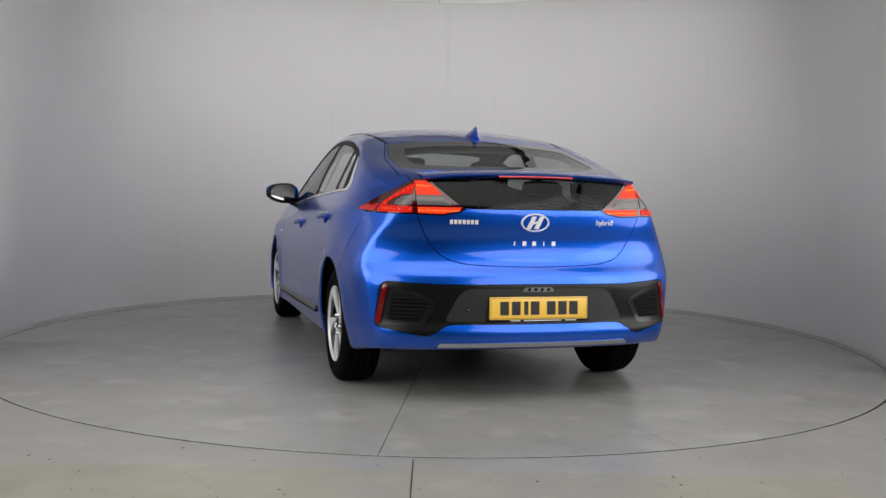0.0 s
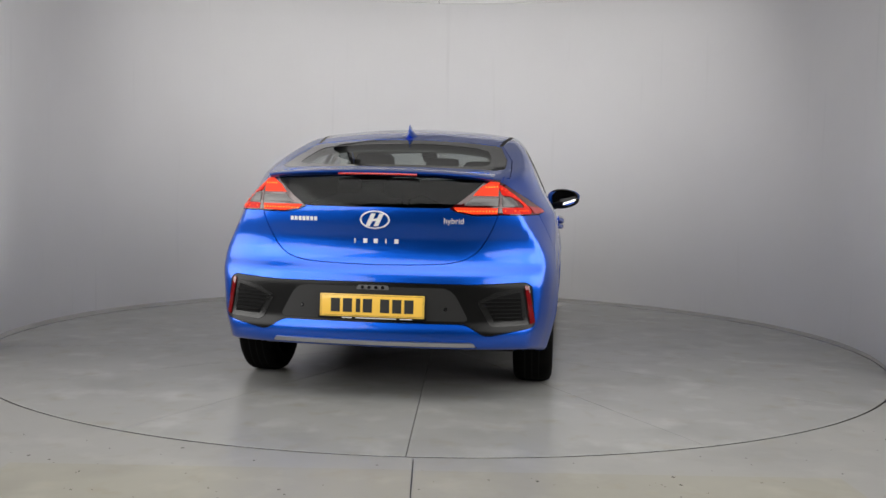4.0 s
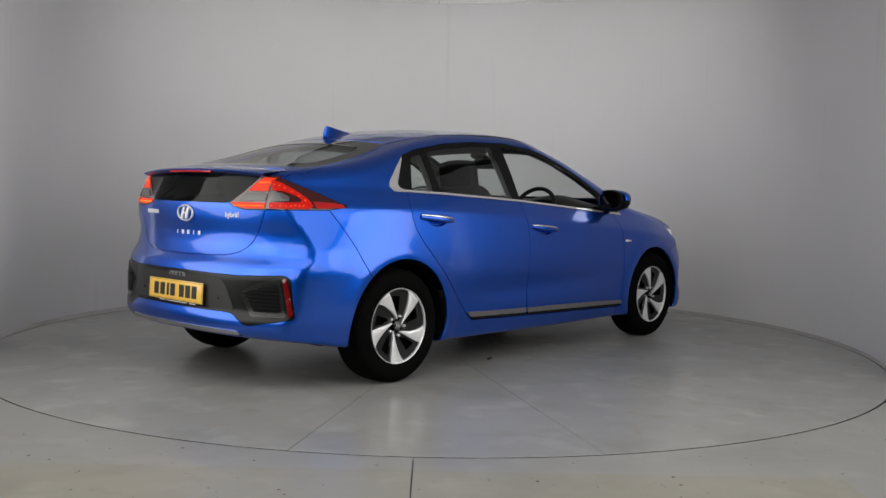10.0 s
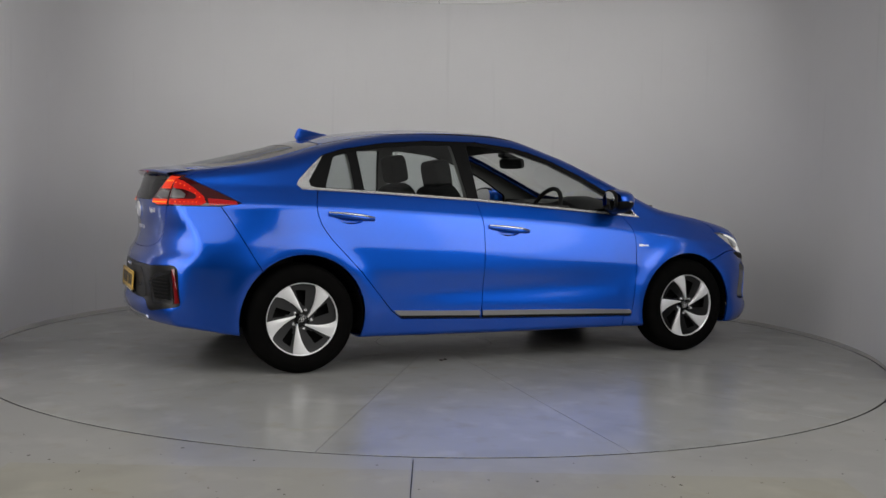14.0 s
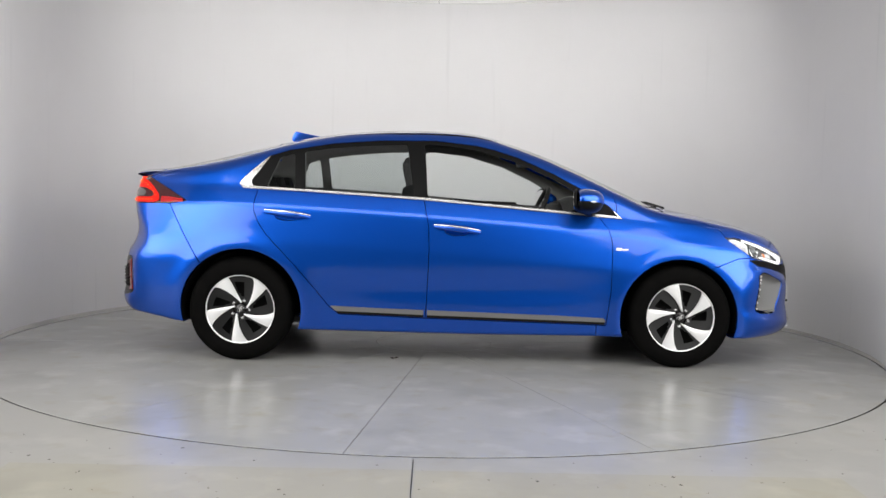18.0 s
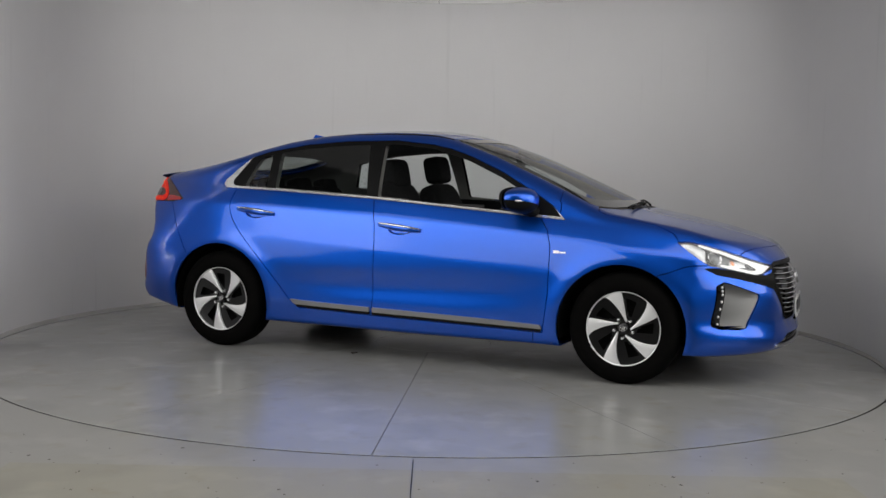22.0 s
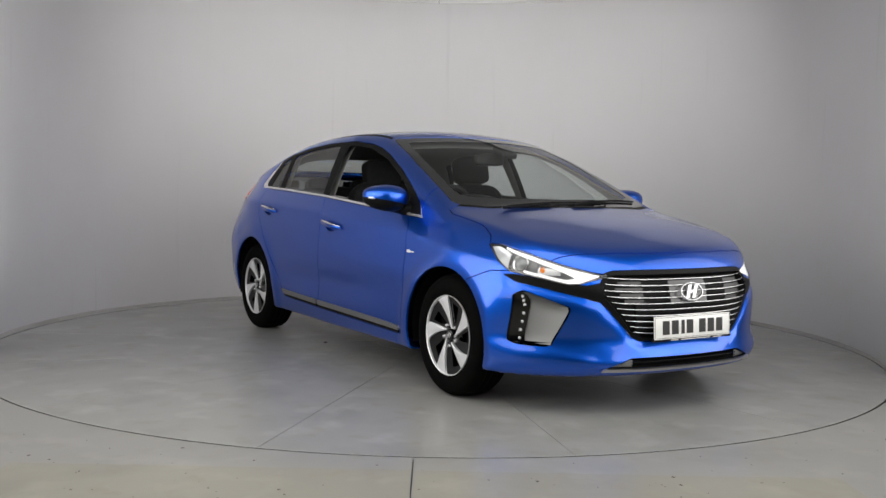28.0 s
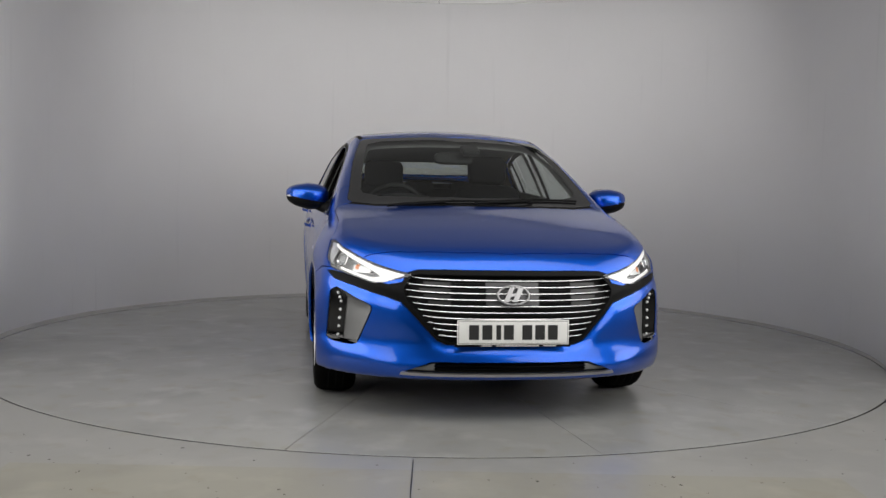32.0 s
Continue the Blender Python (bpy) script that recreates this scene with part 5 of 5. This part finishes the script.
    for s in (1, -1):
        duct = BODY["duct", s]
        turned = [bm.copy() if s > 0 else mirrored(bm) for bm in pieces]
        part("duct_panel", turned[0], SATIN_GREY, duct, "satin silver air duct panel")
        part("light_strip", turned[1], BLACK_GLOSS, duct, "black wall that holds the daytime lights")
        for x, y, z in spots:
            bm = bmesh.new()
            bmesh.ops.create_icosphere(bm, subdivisions=1, radius=0.0085, matrix=Matrix.Translation((x, s * y, z)))
            part("daytime_light", bm, BADGE, duct, "small clear daytime light")
    # headlamps
    buckets = [BODY["bucket", s] for s in (-1, 1)]
    under_part("light_blade", patch(rounded([(1.735, 0.806), (1.87, 0.766), (2.00, 0.715), (2.094, 0.681), (2.060, 0.646), (2.030, 0.642), (1.86, 0.688), (1.86, 0.699), (2.015, 0.660), (2.040, 0.668),
                                             (1.99, 0.700), (1.86, 0.754), (1.735, 0.796)], 0.004, 1), "side", -0.008, 0.006, 0.02), WHITE_GLOW, buckets, "lit white light blade")
    under_part("outer_reflector", patch([(1.640, 0.806), (1.69, 0.808), (1.735, 0.795), (1.775, 0.775), (1.785, 0.705), (1.765, 0.717), (1.70, 0.760)], "side", -0.016, 0.004, 0.02, -0.006), REFLECTOR, buckets,
               "bright lamp reflector")
    for s, view in ((0, "side"), (1, "left")):
        m = facing(view, 1.832, 0.735, -0.030)
        bm = bmesh.new()
        lathe(bm, [(0.040, -0.01), (0.040, 0.008), (0.036, 0.010), (0.030, 0.004)], 32, "Z", m=m)
        part("projector_ring", bm, CHROME, buckets[s], "chrome projector ring")
        bm = bmesh.new()
        lathe(bm, [(0.0, 0.014), (0.014, 0.012), (0.024, 0.006), (0.030, -0.004)], 28, "Z", m=m)
        part("projector_lens", bm, Mat("projector_glass", (0.16, 0.165, 0.17), 0.05, 0.0, Coat_Weight=1.0, Specular_IOR_Level=1.0).m, buckets[s], "clear round projector lens")
        m = facing(view, 1.925, 0.706, -0.030)
        bm = bmesh.new()
        lathe(bm, [(0.0, 0.006), (0.012, 0.004), (0.018, -0.004)], 20, "Z", m=m)
        part("indicator_bulb", bm, Mat("amber_lens", (0.8, 0.22, 0.03), 0.2).m, buckets[s], "amber indicator bulb")
        m2 = facing(view, 1.95, 0.700, -0.034)
        bm = bmesh.new()
        box(bm, -0.055, -0.018, 0, 0.055, 0.018, 0.006, 0.003, m2)
        part("indicator_reflector", bm, REFLECTOR, buckets[s])


front_end()


def side_trim():
    for s, view in ((-1, "side"), (1, "left")):
        door = BODY["front_door", s]
        part("sill_strip", patch(rounded([(-0.210, 0.335), (0.60, 0.318), (0.874, 0.307), (0.882, 0.296), (0.884, 0.284), (-0.210, 0.306)], 0.004, 1), view, 0.012, 0.014, 0.06),
             Mat("brushed_grey_trim", (0.30, 0.295, 0.29), 0.34, 0.85).m, door, "satin grey lower door strip")
        part("sill_strip_base", patch([(-0.210, 0.306), (0.884, 0.284), (0.878, 0.268), (-0.210, 0.290)], view, 0.010, 0.012, 0.06), BLACK, door)
        door = BODY["rear_door", s]
        part("sill_strip", patch(rounded([(-0.230, 0.335), (-0.55, 0.343), (-0.800, 0.352), (-0.765, 0.322), (-0.230, 0.307)], 0.004, 1), view, 0.012, 0.014, 0.06),
             Mat("brushed_grey_trim", (0.30, 0.295, 0.29), 0.34, 0.85).m, door, "satin grey lower door strip")
        part("sill_strip_base", patch([(-0.230, 0.307), (-0.765, 0.322), (-0.748, 0.306), (-0.230, 0.291)], view, 0.010, 0.012, 0.06), BLACK, door)
        for name, a, b in (("front_door", (-0.177, 0.852), (0.105, 0.822)), ("rear_door", (-1.207, 0.922), (-0.929, 0.893))):
            door = BODY[name, s]
            pts = between(a, b, 15)
            q, n = on_skin(drop(view, pts), 0.0)
            lift = [0.004 + 0.034 * math.sin(math.pi * min(1, (i + 1) / 12) * 0.5) * (1 if i < 12 else 1 - 0.28 * (i - 11)) for i in range(15)]
            spine = [Vector(c) + Vector(d) * h for c, d, h in zip(q, n, lift)]
            r = [0.004 + 0.0125 * math.sin(math.pi * (0.12 + 0.80 * i / 14)) for i in range(15)]
            bm = bmesh.new()
            tube(bm, [v + Vector((0, 0, -0.006)) for v in spine], r, 12, flat=0.55)
            handle = part("door_handle", bm, PAINT, door, "blue door handle with a chrome top edge", 60)
            bm = bmesh.new()
            tube(bm, [v + Vector((0, 0, 0.004 + 0.2 * rr)) for v, rr in zip(spine, r)], [0.55 * x for x in r], 10, flat=1.0)
            part("chrome_edge", bm, CHROME, handle, "chrome handle edge", 60)
            bm = patch(DISHES[0 if name == "front_door" else 1], view, -0.001, 0.003, 0.009, -0.020)
            part("handle_dish", bm, PAINT, door, "", 60)


side_trim()


def door_mirror(s):
    """One door mirror: a painted cap over a black foot, the glass facing back."""
    root = BODY["front_door", s]
    c = Vector((0.735, s * 0.915, 1.022))
    bm = bmesh.new()
    bmesh.ops.create_uvsphere(bm, u_segments=40, v_segments=24, radius=1.0)
    for v in bm.verts:
        k = (abs(v.co.x) ** 2.2 + abs(v.co.y) ** 3.0 + abs(v.co.z) ** 3.0) ** (1 / 3.0)
        x, y, z = v.co / k
        out = y * s                                   # -1 at the door, 1 at the tip
        k = 1.0 - 0.22 * max(0, out) ** 2
        px = 0.112 * x * (1.0 if x > 0 else 0.62) * k
        py = 0.124 * y
        pz = 0.077 * z * (0.95 if z > 0 else 1.05) * (1.0 - 0.25 * max(0, out)) + 0.006 * out
        if x < 0:
            px = max(px, -0.060 + 0.012 * out)
        v.co = c + Vector((px - 0.030 * max(0, out) ** 2, py, pz))
    low = bm.copy()
    bmesh.ops.bisect_plane(bm, geom=bm.verts[:] + bm.edges[:] + bm.faces[:], plane_co=c + Vector((0, 0, -0.022)), plane_no=(0, -s * 0.18, 1), clear_inner=True)
    bmesh.ops.bisect_plane(low, geom=low.verts[:] + low.edges[:] + low.faces[:], plane_co=c + Vector((0, 0, -0.022)), plane_no=(0, -s * 0.18, 1), clear_outer=True)
    bmesh.ops.bisect_plane(bm, geom=bm.verts[:] + bm.edges[:] + bm.faces[:], plane_co=c + Vector((-0.050, 0, 0)), plane_no=(1, 0, 0), clear_inner=True)
    for v in low.verts:
        v.co = c + (v.co - c) * 0.985
    cap = part("mirror_cap", bm, PAINT, root, "blue door mirror cap", 50)
    part("mirror_base", low, BLACK, root, "black lower mirror shell", 50)
    turn = Matrix.Translation(c) @ pose(-0.052, 0, 0.004, 0, 0, 15 * s) @ pose(0, 0, 0, 0, -3, 0)
    for name, ry, rz, x0, x1, mat, label in (("mirror_frame", 0.108, 0.068, -0.006, 0.012, BLACK, ""), ("mirror_glass", 0.098, 0.058, -0.010, -0.007, MIRROR, "mirror glass")):
        outline = []
        for i in range(40):
            a = 2 * math.pi * i / 40
            ca, sa = math.cos(a), math.sin(a)
            k = (abs(ca) ** 3 + abs(sa) ** 3) ** (-1 / 3)
            outline.append((ry * ca * k, rz * sa * k * (1 - 0.22 * max(0, ca * s))))
        bm = bmesh.new()
        bmesh.ops.transform(bm, verts=prism(bm, outline, x0, x1, "X"), matrix=turn)
        part(name, bm, mat, root, label, 50)
    bm = bmesh.new()
    tube(bm, [c + Vector((0.028 - 0.030 * k * k, s * (0.03 + 0.086 * k), -0.004 + 0.001 * k)) + Vector((0.075 * (1 - 0.75 * k), 0, 0)) for k in (0.25, 0.45, 0.65, 0.85, 1.0)], [0.004, 0.006, 0.007, 0.007, 0.004], 8)
    part("mirror_indicator", bm, WHITE_LENS, root, "clear indicator strip on the mirror", 60)
    bm = bmesh.new()
    tube(bm, [(0.80, s * 0.765, 0.945), (0.78, s * 0.80, 0.955), (0.755, s * 0.85, 0.972), (0.745, s * 0.89, 0.985)], [0.045, 0.040, 0.036, 0.034], 12, flat=1.0, up=(0, 1, 0.3))
    part("mirror_foot", bm, BLACK, root, "black mirror foot", 60)


for side in (-1, 1):
    door_mirror(side)


def roof_fin():
    bm, rows = bmesh.new(), []
    for i in range(15):
        t = i / 14
        x = -0.955 - 0.195 * t
        h = 0.080 * t ** 1.15 if t < 0.86 else 0.080 * 0.86 ** 1.15 * (1 - ((t - 0.86) / 0.14) ** 2 * 0.75)
        w = 0.056 * math.sin(math.pi * min(0.80, 0.10 + 0.75 * t)) + 0.004
        z = float(drop("top", [(x, 0.0)])[0, 2])
        rows.append([bm.verts.new((x - 0.02 * (k / 6) * t, s * w * max(0.05, (1 - (k / 6) ** 0.45)) if k < 6 else s * 0.002, z - 0.004 + (h + 0.008) * (k / 6))) for s, k in [(-1, q) for q in range(7)] + [(1, q) for q in range(6, -1, -1)]])
    for a, b in zip(rows, rows[1:]):
        for j in range(13):
            bm.faces.new((a[j], a[j + 1], b[j + 1], b[j]))
    bm.faces.new(rows[0][::-1])
    bm.faces.new(rows[-1])
    bmesh.ops.recalc_face_normals(bm, faces=bm.faces[:])
    part("roof_aerial", bm, PAINT, BODY["roof"], "blue shark-fin aerial", 60)


roof_fin()


def wipers():
    for a, b, pivot in (((1.268, -0.44), (1.255, 0.18), (1.305, -0.50)), ((1.262, 0.06), (1.13, 0.60), (1.315, -0.02))):
        q, n = on_skin(drop("top", between(a, b, 9)), 0.008)
        bm = bmesh.new()
        tube(bm, q, 0.006, 6)
        blade = part("wiper_blade", bm, BLACK, BODY["windscreen"], "black wiper blade")
        q2, _ = on_skin(drop("top", [pivot, ((a[0] * 0.6 + b[0] * 0.4) + 0.03, a[1] * 0.6 + b[1] * 0.4), (a[0] * 0.5 + b[0] * 0.5, a[1] * 0.5 + b[1] * 0.5)]), 0.014)
        bm = bmesh.new()
        tube(bm, q2, [0.008, 0.006, 0.004], 8)
        part("wiper_arm", bm, BLACK, BODY["windscreen"])


wipers()

# ---------------------------------------------------------------- the cabin


def cushion(sx, sy, sz, bulge=0.15, r=0.05):
    """A soft rounded block round the origin."""
    bm = bmesh.new()
    bmesh.ops.create_cube(bm, size=2)
    bmesh.ops.subdivide_edges(bm, edges=bm.edges[:], cuts=9, use_grid_fill=True)
    for v in bm.verts:
        p = np.array(v.co[:])
        e = 5.0
        k = (np.abs(p) ** e).sum() ** (1 / e)
        p = p / k * np.abs(p).max()
        v.co = Vector((p[0] * sx, p[1] * sy, p[2] * sz))
    return bm


def moved(bm, m):
    bmesh.ops.transform(bm, verts=bm.verts[:], matrix=m)
    return bm


def front_seat(y, lift):
    seat = new("front_seat")
    seat.parent = CAR
    part("seat_cushion", moved(cushion(0.27, 0.26, 0.085), pose(0.12, y, 0.52, 0, -8, 0)), CLOTH, seat)
    part("backrest", moved(cushion(0.085, 0.25, 0.33), pose(-0.22, y, 0.79, 0, -20, 0)), CLOTH, seat, "dark cloth backrest")
    hz = 1.165 + lift
    rest = part("headrest", moved(cushion(0.062, 0.135, 0.098), pose(-0.315 - 0.2 * lift, y, hz, 0, -12, 0)), CLOTH, seat, "dark cloth headrest")
    for d in (-0.055, 0.055):
        bm = bmesh.new()
        tube(bm, [(-0.29, y + d, 1.03), (-0.312, y + d, hz - 0.07)], 0.006, 8)
        part("headrest_post", bm, CHROME, rest, "bright steel headrest post")


front_seat(-0.37, 0.0)
front_seat(0.37, 0.045)


def cabin():
    bench = new("rear_bench")
    bench.parent = CAR
    part("bench_cushion", moved(cushion(0.26, 0.60, 0.09), pose(-0.82, 0, 0.53, 0, -8, 0)), CLOTH, bench)
    for y, w in ((-0.30, 0.29), (0.30, 0.29)):
        part("bench_backrest", moved(cushion(0.075, w, 0.30), pose(-1.16, y, 0.79, 0, -24, 0)), CLOTH, bench, "dark cloth rear backrest")
    for y in (-0.38, 0.0, 0.38):
        part("rear_headrest", moved(cushion(0.05, 0.12, 0.055), pose(-1.27, y, 1.075, 0, -15, 0)), CLOTH, bench, "dark cloth rear headrest")
    # dashboard, steering wheel and inside mirror
    dash = new("dashboard")
    dash.parent = CAR
    bm, rows = bmesh.new(), []
    prof = [(1.20, 0.955), (1.05, 1.000), (0.85, 1.018), (0.74, 1.012), (0.68, 0.985), (0.67, 0.92), (0.70, 0.80), (0.78, 0.62), (0.85, 0.40)]
    for i in range(25):
        y = -0.70 + 1.40 * i / 24
        hood = 0.035 * math.exp(-((y + 0.38) / 0.16) ** 2)
        edge = 0.05 * (abs(y) / 0.70) ** 4
        rows.append([bm.verts.new((x - 0.04 * (y / 0.7) ** 2 - (0.03 if k in (3, 4) else 0) * hood / 0.035, y, z - edge + (hood if k in (2, 3, 4) else 0) - (0.02 if k < 1 else 0))) for k, (x, z) in enumerate(prof)])
    for a, b in zip(rows, rows[1:]):
        for j in range(len(prof) - 1):
            bm.faces.new((a[j], a[j + 1], b[j + 1], b[j]))
    bmesh.ops.recalc_face_normals(bm, faces=bm.faces[:])
    part("dash_top", bm, CABIN, dash, "dark dashboard", 50)
    m = pose(0.50, -0.375, 0.925, 0, -66, 0)
    bm = bmesh.new()
    lathe(bm, [(0.183 + 0.015 * math.cos(a), 0.015 * math.sin(a)) for a in (2 * math.pi * i / 10 for i in range(11))], 40, "Z", m=m)
    wheel_rim = part("steering_wheel", bm, CABIN, dash, "dark leather steering wheel", 80)
    bm = bmesh.new()
    box(bm, -0.07, -0.075, -0.035, 0.05, 0.075, 0.015, 0.02, m)
    box(bm, -0.03, -0.175, -0.018, 0.02, 0.175, -0.002, 0.006, m)
    box(bm, -0.175, -0.03, -0.018, -0.03, 0.03, -0.002, 0.006, m)
    part("wheel_spokes", bm, CABIN, wheel_rim)
    mir = part("inside_mirror", moved(cushion(0.022, 0.125, 0.038), pose(0.44, 0.0, 1.268, 0, -10, 12)), CABIN, CAR, "dark inside mirror")
    bm = bmesh.new()
    box(bm, -0.07, -0.055, -0.02, 0.07, 0.055, 0.02, 0.012, pose(0.47, 0.10, 1.315, 0, 20, 0))
    part("sensor_box", bm, CABIN, mir, "black sensor box behind the screen")
    bm = bmesh.new()
    box(bm, -1.75, -0.68, 0.22, 0.95, 0.68, 0.26, 0.01)
    part("cabin_floor", bm, CABIN, CAR)
    bm = bmesh.new()
    box(bm, -1.98, -0.58, 0.26, -1.32, 0.58, 0.86, 0.04)
    part("boot_trim", bm, CABIN, CAR)


cabin()

# ---------------------------------------------------------------- what turns


def motions():
    """The turntable carries the car round at an even pace."""
    disc, car = [], []
    for i in range(65):
        t = i * 0.5
        a = radians(105.739) - radians(5.86162) * t + 0.009235e-3 * (t - 16) ** 2
        disc.append((t, pose(DISC_C.x, DISC_C.y, 0, 0, 0, math.degrees(a))))
        car.append((t, pose(0.1735 * math.cos(a) - 0.0264 * math.sin(a), 0.1735 * math.sin(a) + 0.0264 * math.cos(a), 0, 0, 0, math.degrees(a))))
    walk(TURNTABLE, disc)
    walk(CAR, car)


motions()
